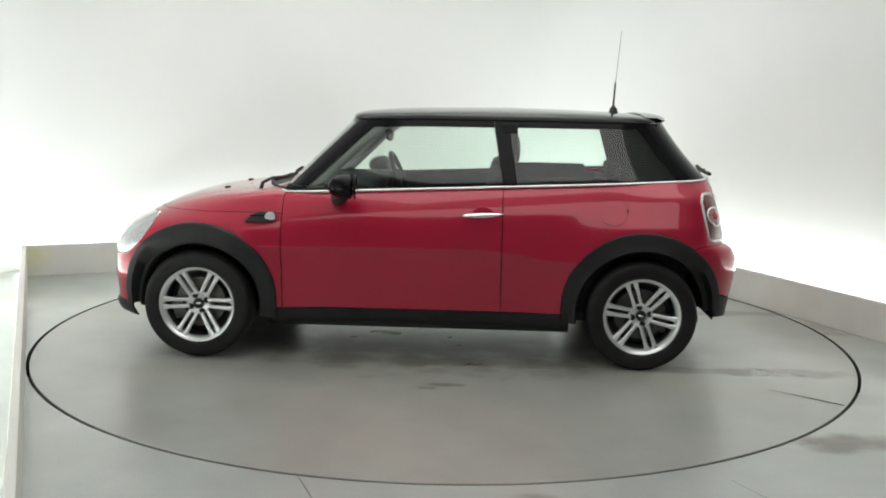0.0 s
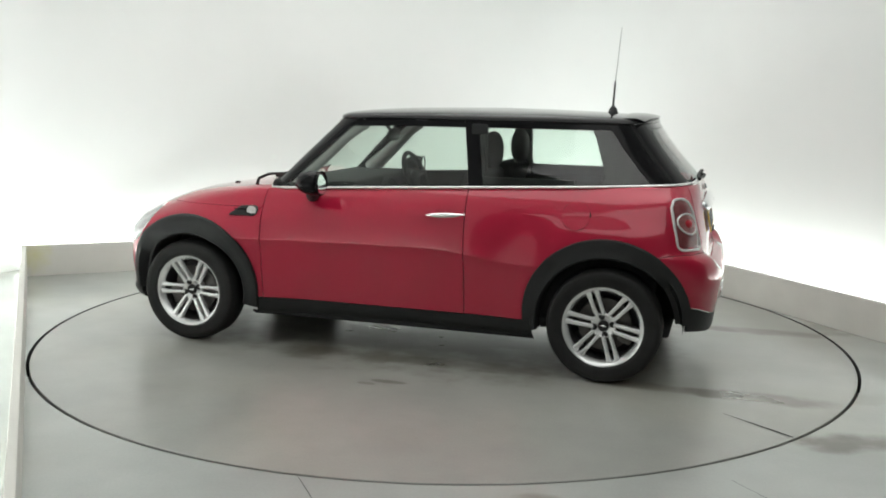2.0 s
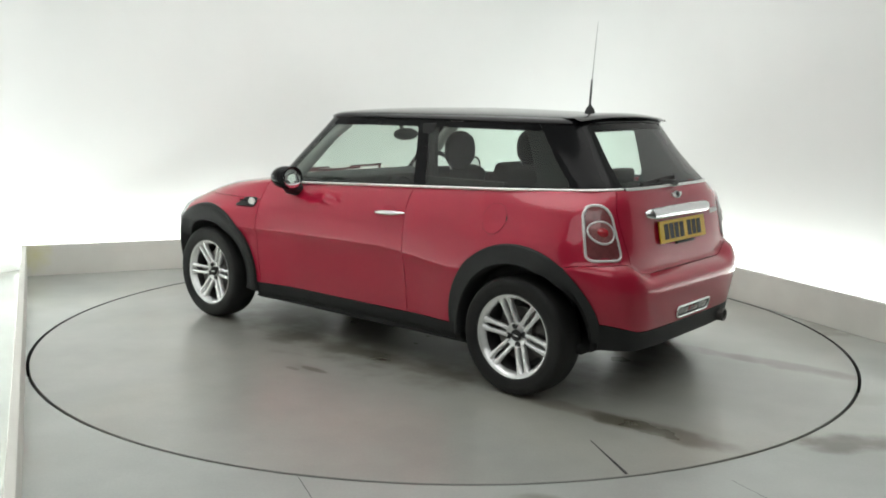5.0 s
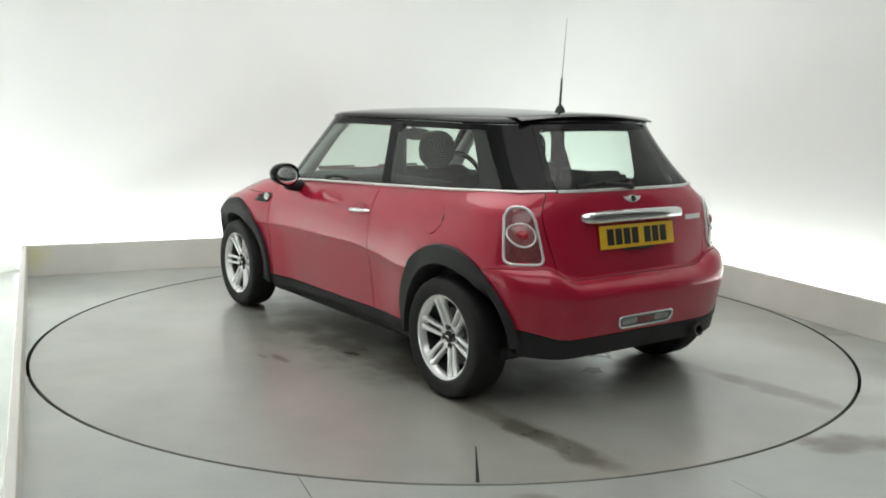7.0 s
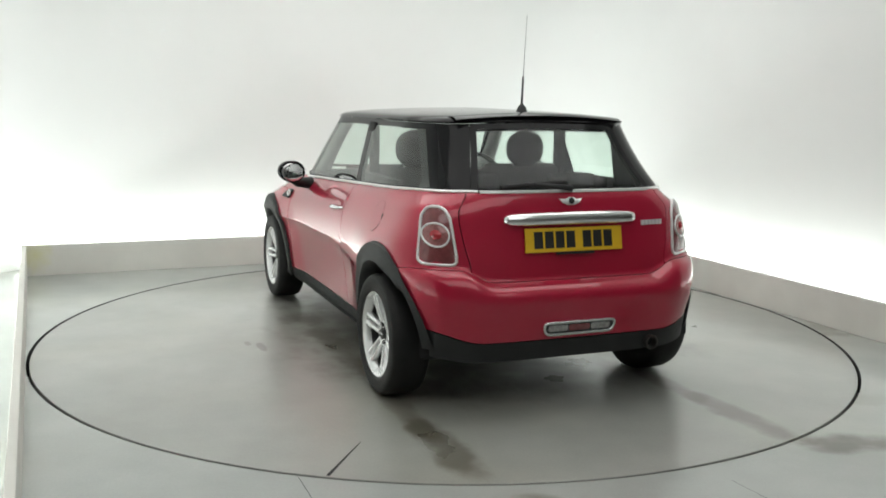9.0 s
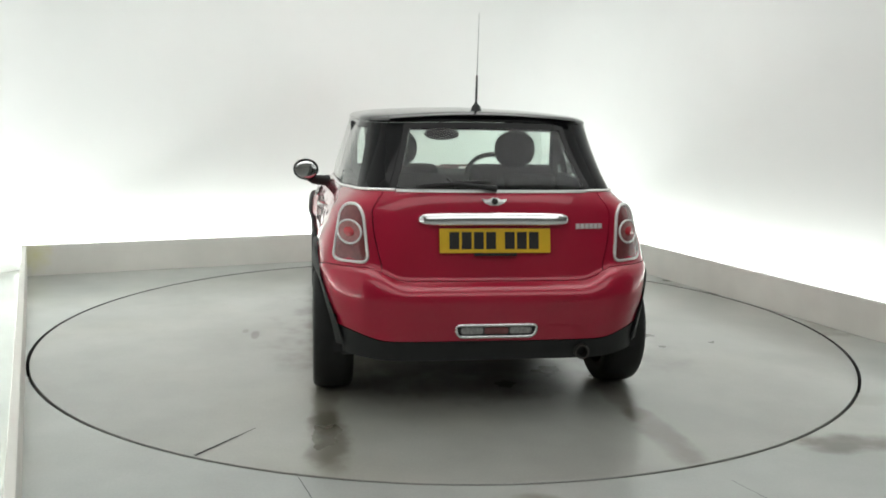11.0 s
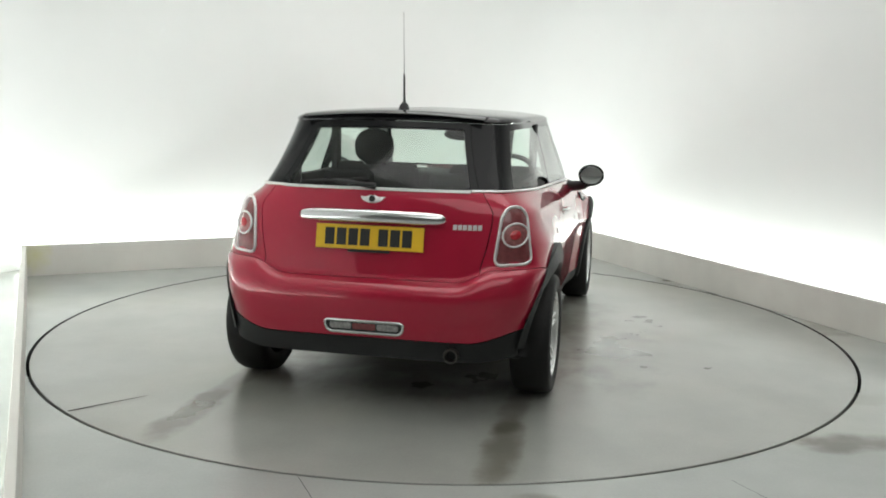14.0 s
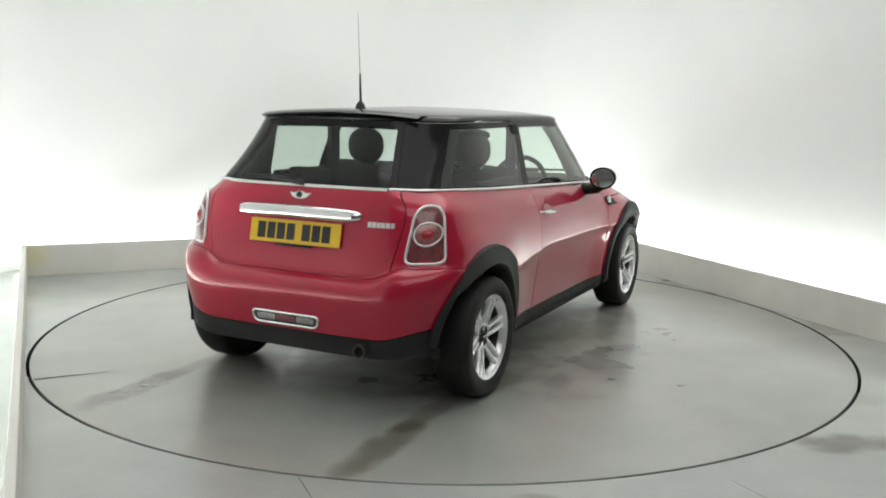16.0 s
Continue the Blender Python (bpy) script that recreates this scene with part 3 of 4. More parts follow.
        if prev:
            for k in range(3):
                bm.faces.new((prev[k], cur[k], cur[k + 1], prev[k + 1]))
        prev = cur
    part("tailgate_trim", bm, M_SILVER, car, "thin bright chrome strip")


def build_spoiler(car):
    bm = bmesh.new()
    cols = []
    for t in np.linspace(-1, 1, 25):
        y = 0.465 * t
        e = 1 - abs(t) ** 4 * 0.7
        zt = 1.398 - 0.026 * t * t
        x0 = -0.02
        x1 = -0.165 + 0.035 * t * t
        sec = [(x0, zt + 0.006), (-0.09, zt + 0.005), (x1 + 0.02, zt - 0.003), (x1, zt - 0.010), (x1 + 0.006, zt - 0.012 - 0.010 * e), (x1 + 0.035, zt - 0.014 - 0.016 * e), (-0.10, zt - 0.016 - 0.020 * e), (x0, zt - 0.018 - 0.018 * e)]
        cols.append([bm.verts.new(Vector((x, y * (1 - 0.05 * (z < zt - 0.015)), z)) + SHIFT) for x, z in sec])
    for a, b in zip(cols, cols[1:]):
        for k in range(8):
            bm.faces.new((a[k], b[k], b[(k + 1) % 8], a[(k + 1) % 8]))
    bm.faces.new(cols[0])
    bm.faces.new(cols[-1][::-1])
    sp = part("roof_spoiler", bm, M_BLACK, car, "gloss black")
    bm = bmesh.new()
    box(bm, -0.150, -0.125, -0.11, 0.11, 1.358, 1.370, 0.004, 2, Matrix.Translation(SHIFT))
    part("brake_light", bm, M_LENS_OFF, sp, "dark red high brake light")
    bm = bmesh.new()
    tube(bm, [Vector(p) + SHIFT for p in ((0.10, 0, 1.40), (0.10, 0, 1.425), (0.10, 0, 1.445))], [0.030, 0.022, 0.006], 16)
    base = part("aerial_base", bm, M_TRIM, car, "black rubber")
    bm = bmesh.new()
    tube(bm, [Vector(p) + SHIFT for p in ((0.102, 0, 1.44), (0.095, 0, 1.58), (0.094, 0, 1.585), (0.072, 0, 1.89))], [0.0065, 0.005, 0.0017, 0.0009], 8)
    part("aerial", bm, M_TRIM, car, "thin black whip aerial")


def arch_trim(car, hub, sg):
    bm = bmesh.new()
    prev = None
    lo, hi = (-8, 177) if hub < 1 else (-3, 190)
    for a in np.linspace(radians(lo), radians(hi), 56):
        c, s = math.cos(a), math.sin(a)
        ro = arch_radius(s)
        sec = []
        tuck = 0.0 if hub < 1 else 0.016
        for r, out, stand in ((ro, 0.002, 0), (ro - 0.004, 0.020, 0), (ro - 0.015, 0.022, 0), (ro - 0.045, 0.022, 0), (0.385 - tuck, 0, 0.834), (0.368 - tuck, 0, 0.838), (0.358 - tuck, 0, 0.826), (0.358 - tuck, -1, 0)):
            x, z = hub + r * c, HUB_Z + r * s
            y = side_y(x, max(z, 0.2))
            if stand:
                body = y
                y = stand - (0.15 if hub < 1 else 0.24) * max(0.0, abs(c) - 0.45) * (1 if (hub < 1) == (c < 0) else 0.4)
                if hub > 1 and c > 0.0:
                    y += (min(y, body + 0.012) - y) * ease(c / 0.3)
            elif out == -1:
                y = 0.60
            else:
                y = min(y + out, 0.83 if hub < 1 else 0.86)
            if hub < 1 and out != -1:
                fade, low = ease((-c - 0.15) / 0.45), ease((-c - 0.6) / 0.3)
                y = y * (1 - fade) + (side_y(x, max(z, 0.3)) + (0.009 if r > 0.36 else -0.022)) * fade
                if stand:
                    y = y * (1 - low) + min(y, side_y(hub - 0.45, max(z, 0.3)) + 0.004) * low
            sec.append(bm.verts.new(Vector((x, y * sg, max(z, 0.2))) + SHIFT))
        if prev:
            for k in range(len(sec) - 1):
                bm.faces.new((prev[k], sec[k], sec[k + 1], prev[k + 1]))
        prev = sec
    part("wheel_arch", bm, M_TRIM, car, "grained black plastic arch cladding")
    bm = bmesh.new()
    prev = None
    for a in np.linspace(radians(-4), radians(184), 24):
        p = (hub + 0.40 * math.cos(a), HUB_Z + 0.40 * math.sin(a))
        cur = [bm.verts.new(Vector((p[0], y * sg, max(p[1], 0.28))) + SHIFT) for y in (0.74, 0.40)] + [bm.verts.new(Vector((hub, 0.40 * sg, HUB_Z)) + SHIFT)]
        if prev:
            bm.faces.new((prev[0], cur[0], cur[1], prev[1]))
            bm.faces.new((prev[1], cur[1], cur[2]))
        prev = cur
    part("arch_liner", bm, M_DARK, car)


def build_wheel(car, hub, sg, turn):
    m = Matrix.Translation(SHIFT + Vector((hub, 0.735 * sg, HUB_Z))) @ Matrix.Rotation(-math.pi / 2 * sg, 4, "X") @ Matrix.Rotation(turn, 4, "Z")
    wheel = new("wheel")
    wheel.parent = car
    bm = bmesh.new()
    lathe(bm, [(0.205, -0.088), (0.235, -0.098), (0.275, -0.097), (0.293, -0.085), (0.302, -0.060), (0.3035, -0.02), (0.3035, 0.02), (0.302, 0.060), (0.293, 0.085), (0.285, 0.0925), (0.281, 0.0935), (0.262, 0.098), (0.258, 0.0965), (0.235, 0.097), (0.212, 0.088), (0.205, 0.07)], m, 72)
    part("tyre", bm, M_RUBBER, wheel, "black rubber tyre")
    bm = bmesh.new()
    lathe(bm, [(0.184, 0.050), (0.190, 0.068), (0.200, 0.081), (0.206, 0.0865), (0.214, 0.0885), (0.217, 0.085), (0.216, 0.078)], m, 72)
    part("rim", bm, M_ALLOY, wheel, "silver alloy rim")
    bm = bmesh.new()
    lathe(bm, [(0.06, -0.06), (0.178, -0.06), (0.180, 0.02), (0.186, 0.056)], m, 48)
    part("barrel", bm, M_BARREL, wheel, "dark inner barrel")
    for i in range(6):
        for s2 in (-1, 1):
            bm = bmesh.new()
            mm = m @ Matrix.Rotation(i * math.pi / 3, 4, "Z")
            cols = []
            for r, off, h, wd in ((0.048, 0.0160, 0.046, 0.0100), (0.070, 0.0188, 0.052, 0.0098), (0.11, 0.0205, 0.060, 0.0100), (0.155, 0.0217, 0.068, 0.0106), (0.182, 0.0222, 0.0725, 0.0140), (0.203, 0.0222, 0.077, 0.0240)):
                y = off * s2
                cols.append([bm.verts.new(mm @ Vector((r, y + dy, h + dz))) for dy, dz in ((-wd, -0.03), (-wd, -0.004), (-wd * 0.6, 0.0), (wd * 0.6, 0.0), (wd, -0.004), (wd, -0.03))])
            for a, b in zip(cols, cols[1:]):
                for k in range(6):
                    bm.faces.new((a[k], b[k], b[(k + 1) % 6], a[(k + 1) % 6]))
            bm.faces.new(cols[0][::-1])
            bm.faces.new(cols[-1])
            part("spoke", bm, M_ALLOY, wheel)
    bm = bmesh.new()
    lathe(bm, [(0.066, -0.02), (0.068, 0.042), (0.065, 0.048), (0.060, 0.049), (0.057, 0.045), (0.036, 0.045), (0.033, 0.043)], m, 40)
    disc(bm, 0.033, 0.044, m, 40)
    part("hub", bm, M_ALLOY, wheel)
    bm = bmesh.new()
    lathe(bm, [(0.029, 0.040), (0.029, 0.052), (0.025, 0.055)], m, 32)
    disc(bm, 0.025, 0.055, m, 32)
    cap = part("centre_cap", bm, M_TRIM, wheel, "black round centre cap")
    bm = bmesh.new()
    box(bm, -0.016, 0.016, -0.004, 0.004, 0.0555, 0.0568, 0.0, 1, m)
    part("cap_badge", bm, M_CHROME, cap, "small silver winged badge")
    for k in range(4):
        a = k * math.pi / 2 + 0.4
        bm = bmesh.new()
        q = m @ Matrix.Translation((0.048 * math.cos(a), 0.048 * math.sin(a), 0))
        lathe(bm, [(0.0165, 0.040), (0.0165, 0.0485), (0.0145, 0.0485), (0.0095, 0.0465)], q, 14)
        disc(bm, 0.0095, 0.0465, q, 14)
        part("wheel_bolt", bm, M_DARK, wheel, "dark recessed bolt")
    bm = bmesh.new()
    lathe(bm, [(0.05, 0.0), (0.14, 0.0), (0.142, -0.004), (0.142, -0.02), (0.05, -0.02)], m, 48)
    part("brake_disc", bm, M_DISC, wheel, "dull steel brake disc")
    bm = bmesh.new()
    mm = m @ Matrix.Rotation(-turn, 4, "Z")
    box(bm, -0.05, 0.05, 0.09, 0.165, -0.04, 0.022, 0.012, 2, mm @ Matrix.Rotation(radians(-70 if hub > 1 else 70) * sg, 4, "Z"))
    part("brake_caliper", bm, M_DISC, wheel, "grey caliper")



# ---- the car's fittings ----
def on_tail(y, z, out):
    """A place on the tail, lifted off its surface."""
    k = 1e-3
    gy = (rear_x(y + k, z) - rear_x(y - k, z)) / (2 * k)
    gz = (rear_x(y, z + k) - rear_x(y, z - k)) / (2 * k)
    n = Vector((-1.0, max(-2.5, min(2.5, gy)), max(-1, min(1, gz)))).normalized()
    return Vector((min(rear_x(y, z), -0.275), y, z)) + n * out + SHIFT


def rounded_outline(corners, radius, steps=5):
    pts = []
    n = len(corners)
    for i in range(n):
        p, a, b = Vector(corners[i]), Vector(corners[i - 1]), Vector(corners[(i + 1) % n])
        da, db = (a - p), (b - p)
        r = min(radius, da.length * 0.45, db.length * 0.45)
        p0, p1 = p + da.normalized() * r, p + db.normalized() * r
        pts += [p0 * (1 - t) ** 2 + p * 2 * t * (1 - t) + p1 * t * t for t in np.linspace(0, 1, steps)]
    return pts


def tail_patch(bm, outline, out, dome=0.0, rings=6):
    """A lens that follows the tail's surface inside an outline of (y, z)."""
    c = sum((Vector(p) for p in outline), Vector((0, 0))) / len(outline)
    prev = None
    for i in range(rings + 1):
        s = 1 - i / rings
        o = out + dome * (1 - s * s)
        if i == rings:
            cur = [bm.verts.new(on_tail(c.x, c.y, o))]
            for k in range(len(prev)):
                bm.faces.new((prev[k], prev[(k + 1) % len(prev)], cur[0]))
            break
        cur = [bm.verts.new(on_tail(c.x + (p.x - c.x) * s, c.y + (p.y - c.y) * s, o)) for p in outline]
        if i == 0:
            prev = [bm.verts.new(on_tail(p.x, p.y, -0.004)) for p in outline]
        for k in range(len(cur)):
            bm.faces.new((prev[k], prev[(k + 1) % len(cur)], cur[(k + 1) % len(cur)], cur[k]))
        prev = cur


def build_tail_lamps(car):
    for sg in (1, -1):
        corners = [(0.738 * sg, 0.716), (0.704 * sg, 0.930), (0.676 * sg, 0.970), (0.626 * sg, 0.972), (0.602 * sg, 0.930), (0.582 * sg, 0.712)]
        ol = rounded_outline(corners, 0.035)
        bm = bmesh.new()
        tail_patch(bm, ol, 0.004, 0.008)
        lamp_part = part("tail_light", bm, M_LENS_D, car, "smoked red lens in a chrome frame")
        bm = bmesh.new()
        tube(bm, [on_tail(p.x, p.y, 0.004) for p in ol], 0.0075, 8, True)
        part("chrome_frame", bm, M_SILVER, lamp_part, "bright chrome surround")
        cy, cz = 0.660 * sg, 0.846
        for nm, r0, mat, out, lab in (("brake_lens", 0.021, M_LENS, 0.019, "bright red round lens"),):
            bm = bmesh.new()
            tail_patch(bm, [Vector((cy + r0 * math.cos(a), cz + r0 * math.sin(a))) for a in np.linspace(0, 2 * math.pi, 24, endpoint=False)], out, 0.006, 4)
            part(nm, bm, mat, lamp_part, lab)
        bm = bmesh.new()
        tail_patch(bm, [Vector((cy + 0.047 * math.cos(a), cz + 0.047 * math.sin(a))) for a in np.linspace(0, 2 * math.pi, 28, endpoint=False)], 0.013, 0.003, 4)
        part("indicator_lens", bm, M_LENS_P, lamp_part, "pale pink round lens")
        bm = bmesh.new()
        tube(bm, [on_tail(cy + 0.050 * math.cos(a), cz + 0.052 * math.sin(a), 0.012) for a in np.linspace(0, 2 * math.pi, 28, endpoint=False)], 0.005, 8, True)
        part("lens_ring", bm, M_SILVER, lamp_part, "pale ring round the lens")


def build_tailgate_fittings(car):
    # number plate with plain bars for its characters
    zb, zt = 0.762, 0.874
    xb, xt = rear_x(0.0, zb) - 0.012, rear_x(0.0, zt) - 0.012
    lean = math.atan2(xt - xb, zt - zb)
    m = Matrix.Translation(SHIFT + Vector(((xb + xt) / 2, 0, (zb + zt) / 2))) @ Matrix.Rotation(lean, 4, "Y")
    bm = bmesh.new()
    box(bm, -0.004, 0.004, -0.26, 0.26, -0.0565, 0.0565, 0.003, 2, m)
    plate = part("number_plate", bm, M_YELLOW, car, "yellow rear plate with plain black bars", False)
    y = 0.215
    for k in range(7):
        bm = bmesh.new()
        box(bm, -0.0055, -0.0038, y - 0.046, y, -0.039, 0.040, 0, 1, m)
        part("plate_bar", bm, M_INK, plate, "", False)
        y -= 0.057 if k != 3 else 0.088
    bm = bmesh.new()
    box(bm, -0.012, 0.006, -0.10, 0.10, -0.070, -0.058, 0.003, 2, m)
    part("plate_bracket", bm, M_TRIM, car, "small black bracket under the plate")
    # chrome grip above the plate
    bm = bmesh.new()
    cols = []
    for t in np.linspace(-1, 1, 33):
        yy = 0.356 * t
        e = max(1 - abs(t) ** 8, 0.0) ** 0.5
        zc = 0.914 + 0.004 * (1 - t * t)
        hh = 0.012 + 0.017 * e
        x0 = rear_x(yy, 0.91)
        oo = 0.010 + 0.026 * e
        cols.append([bm.verts.new(Vector((x0 - d, yy, zc + h)) + SHIFT) for d, h in ((-0.004, hh), (oo * 0.45, hh), (oo * 0.85, hh * 0.65), (oo, 0.0), (oo * 1.05, -hh * 0.75), (oo * 0.8, -hh), (-0.004, -hh))])
    for a, b in zip(cols, cols[1:]):
        for k in range(6):
            bm.faces.new((a[k], b[k], b[k + 1], a[k + 1]))
    bm.faces.new(cols[0])
    bm.faces.new(cols[-1][::-1])
    part("tailgate_grip", bm, M_CHROME, car, "broad chrome grip bar")
    # winged badge, drawn as plain shapes
    bm = bmesh.new()
    pts = [(0.060, 0.012), (0.030, 0.010), (0.012, 0.018), (-0.012, 0.018), (-0.030, 0.010), (-0.060, 0.012), (-0.044, -0.006), (-0.018, -0.016), (0.018, -0.016), (0.044, -0.006)]
    tail_patch(bm, [Vector((p[0], 0.992 + p[1])) for p in pts], 0.005, 0.003, 3)
    badge = part("badge", bm, M_SILVER, car, "small winged chrome badge")
    bm = bmesh.new()
    tail_patch(bm, [Vector((0.015 * math.cos(a), 0.993 + 0.014 * math.sin(a))) for a in np.linspace(0, 2 * math.pi, 20, endpoint=False)], 0.011, 0.002, 3)
    part("badge_centre", bm, M_TRIM, badge, "black round centre")
    for k in range(6):
        yy = -0.398 - 0.0225 * k
        bm = bmesh.new()
        tail_patch(bm, [Vector(p) for p in ((yy + 0.009, 0.868), (yy + 0.009, 0.892), (yy - 0.009, 0.893), (yy - 0.009, 0.869))], 0.004, 0.0, 2)
        part("model_lettering_bar", bm, M_SILVER, car, "small silver bar")
    # fog and reversing lamp in the bumper
    ol = rounded_outline([(0.194, 0.441), (0.178, 0.384), (-0.178, 0.384), (-0.194, 0.441)], 0.03)
    bm = bmesh.new()
    tail_patch(bm, ol, 0.003, 0.0)
    fog = part("fog_lamp", bm, M_TRIM, car, "slim lamp unit in a chrome surround")
    bm = bmesh.new()
    tube(bm, [on_tail(p.x, p.y, 0.005) for p in ol], 0.0075, 8, True)
    part("chrome_frame", bm, M_CHROME, fog, "bright chrome surround")
    for y0, y1, mat, lab in ((0.165, 0.062, M_FOG, "clear lens"), (0.056, -0.056, M_LENS_D, "dark red lens"), (-0.062, -0.165, M_FOG, "clear lens")):
        bm = bmesh.new()
        tail_patch(bm, rounded_outline([(y0, 0.429), (y0, 0.399), (y1, 0.399), (y1, 0.429)], 0.01, 3), 0.006, 0.003, 3)
        part("lamp_lens", bm, mat, fog, lab)
    # exhaust
    bm = bmesh.new()
    mx = Matrix.Translation(SHIFT + Vector((-0.572, -0.412, 0.303))) @ Matrix.Rotation(-math.pi / 2, 4, "Y")
    lathe(bm, [(0.020, -0.12), (0.024, -0.01), (0.026, 0.0), (0.034, 0.002), (0.036, -0.004), (0.036, -0.30)], mx, 24)
    disc(bm, 0.020, -0.12, mx, 24)
    part("exhaust", bm, M_DISC, car, "round steel exhaust tip")
    # rear wiper
    bm = bmesh.new()
    gx = lambda z: float(np.interp(z, [1.03, 1.12, 1.2], [-0.415, -0.378, -0.345])) - 0.022
    tube(bm, [Vector((gx(1.052), -0.01, 1.052)) + SHIFT, Vector((gx(1.060) - 0.012, 0.05, 1.060)) + SHIFT, Vector((gx(1.074) - 0.010, 0.19, 1.074)) + SHIFT], [0.016, 0.013, 0.009], 8)
    wiper = part("rear_wiper", bm, M_TRIM, car, "black wiper arm resting at the foot of the glass")
    bm = bmesh.new()
    tube(bm, [Vector((gx(1.08 - 0.02 * t * t), 0.19 + 0.17 * t, 1.072 - 0.012 * t)) + SHIFT for t in np.linspace(-1, 1, 9)], 0.011, 6)
    part("wiper_blade", bm, M_RUBBER, wiper, "black rubber blade")


def ellipsoid(bm, c, r, m=None, seg=24):
    out = bmesh.ops.create_uvsphere(bm, u_segments=seg, v_segments=seg // 2, radius=1.0)["verts"]
    for v in out:
        v.co = Vector((v.co.x * r[0], v.co.y * r[1], v.co.z * r[2]))
        if m is not None:
            v.co = m @ v.co
        v.co += Vector(c)
    return out


def build_side_fittings(car):
    for sg in (1, -1):
        # door mirror
        bm = bmesh.new()
        MT = Matrix.Translation(SHIFT + Vector((1.60, 0.872 * sg, 0.988))) @ Matrix.Rotation(radians(4 if sg > 0 else 9), 4, "Z")
        vs = ellipsoid(bm, (0, 0, 0), (0.100, 0.082, 0.068), None, 28)
        for v in vs:
            if v.co.x < -0.03:
                v.co.x = -0.03 + (v.co.x + 0.03) * 0.12
            v.co = MT @ (v.co + Vector((0.02, 0, 0)))
        mir = part("door_mirror", bm, M_BLACK, car, "gloss black rounded mirror housing")
        bm = bmesh.new()
        mm = MT @ Matrix.Translation((-0.028, 0, 0)) @ Matrix.Rotation(-math.pi / 2 + radians(8 if sg > 0 else 0), 4, "Y")
        vs = ellipsoid(bm, (0, 0, 0), (0.060, 0.074, 0.0035), None, 28)
        for v in vs:
            v.co = mm @ v.co
        part("mirror_glass", bm, M_MIRROR, mir, "silvered glass")
        bm = bmesh.new()
        tube(bm, [MT @ Vector((-0.028, 0.077 * math.cos(a), 0.063 * math.sin(a))) for a in np.linspace(0, 2 * math.pi, 32, endpoint=False)], 0.007, 8, True)
        part("mirror_rim", bm, M_BLACK, mir, "gloss black rim")
        bm = bmesh.new()
        tube(bm, [SHIFT + Vector(p) for p in ((1.635, 0.865 * sg, 0.945), (1.655, 0.82 * sg, 0.915), (1.685, 0.745 * sg, 0.905), (1.69, 0.715 * sg, 0.905))], [0.030, 0.032, 0.036, 0.040], 12)
        part("mirror_foot", bm, M_TRIM, mir, "black foot")
        # door handle, and a raised disc standing in for its bowl
        hz = 0.838
        bm = bmesh.new()
        cols = []
        for t in np.linspace(-1, 1, 17):
            x = 0.885 + 0.115 * t
            y = side_y(x, hz) + 0.004 + 0.026 * (1 - t ** 4)
            h = 0.005 + 0.008 * (1 - t * t)
            cols.append([bm.verts.new(Vector((x, (y + a) * sg, hz + z - 0.006 * t)) + SHIFT) for a, z in ((0, -h), (0.007, -h * 0.5), (0.009, 0), (0.007, h * 0.5), (0, h), (-0.008, 0))])
        for a, b in zip(cols, cols[1:]):
            for k in range(6):
                bm.faces.new((a[k], b[k], b[(k + 1) % 6], a[(k + 1) % 6]))
        bm.faces.new(cols[0])
        bm.faces.new(cols[-1][::-1])
        part("door_handle", bm, M_CHROME, car, "slim chrome pull handle")
        # proud upper edge turns the disc downward, shaping in the bowl's shade
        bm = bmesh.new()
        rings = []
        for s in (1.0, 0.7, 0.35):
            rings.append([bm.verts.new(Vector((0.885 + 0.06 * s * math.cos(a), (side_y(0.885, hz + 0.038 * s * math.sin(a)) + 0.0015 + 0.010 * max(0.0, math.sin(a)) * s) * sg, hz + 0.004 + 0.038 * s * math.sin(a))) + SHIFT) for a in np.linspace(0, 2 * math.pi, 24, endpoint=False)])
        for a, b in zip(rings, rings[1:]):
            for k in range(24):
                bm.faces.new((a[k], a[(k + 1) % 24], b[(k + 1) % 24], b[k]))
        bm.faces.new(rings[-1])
        part("handle_bowl_lip", bm, M_RED, car, "red disc behind the handle, raised on top to look like a shaded bowl")
        # side vent with round indicator
        bm = bmesh.new()
        ol = rounded_outline([(2.205, 0.772), (2.135, 0.828), (2.035, 0.832), (2.015, 0.802), (2.035, 0.772)], 0.02)
        c = Vector((2.11, 0.80))
        prev = None
        for s, o in ((1.0, -0.004), (1.0, 0.007), (0.93, 0.011), (0.5, 0.012)):
            cur = [bm.verts.new(Vector((c.x + (p.x - c.x) * s, (side_y(c.x + (p.x - c.x) * s, c.y + (p.y - c.y) * s) + o) * sg, c.y + (p.y - c.y) * s)) + SHIFT) for p in ol]
            if prev:
                for k in range(len(cur)):
                    bm.faces.new((prev[k], prev[(k + 1) % len(cur)], cur[(k + 1) % len(cur)], cur[k]))
            prev = cur
        bm.faces.new(prev)
        vent = part("side_vent", bm, M_TRIM, car, "black side vent with a round lamp")
        for dz in (-0.012, 0.006):
            bm = bmesh.new()
            tube(bm, [Vector((x, (side_y(x, 0.80) + 0.014) * sg, 0.803 + dz)) + SHIFT for x in np.linspace(2.085, 2.165, 6)], 0.003, 6)
            part("vent_bar", bm, M_BLACK, vent)
        bm = bmesh.new()
        mm = Matrix.Translation(SHIFT + Vector((2.055, (side_y(2.055, 0.80) + 0.006) * sg, 0.802))) @ Matrix.Rotation(-math.pi / 2 * sg, 4, "X")
        lathe(bm, [(0.029, 0.0), (0.029, 0.010), (0.024, 0.013), (0.020, 0.011), (0.010, 0.016)], mm, 28)
        disc(bm, 0.010, 0.016, mm, 28)
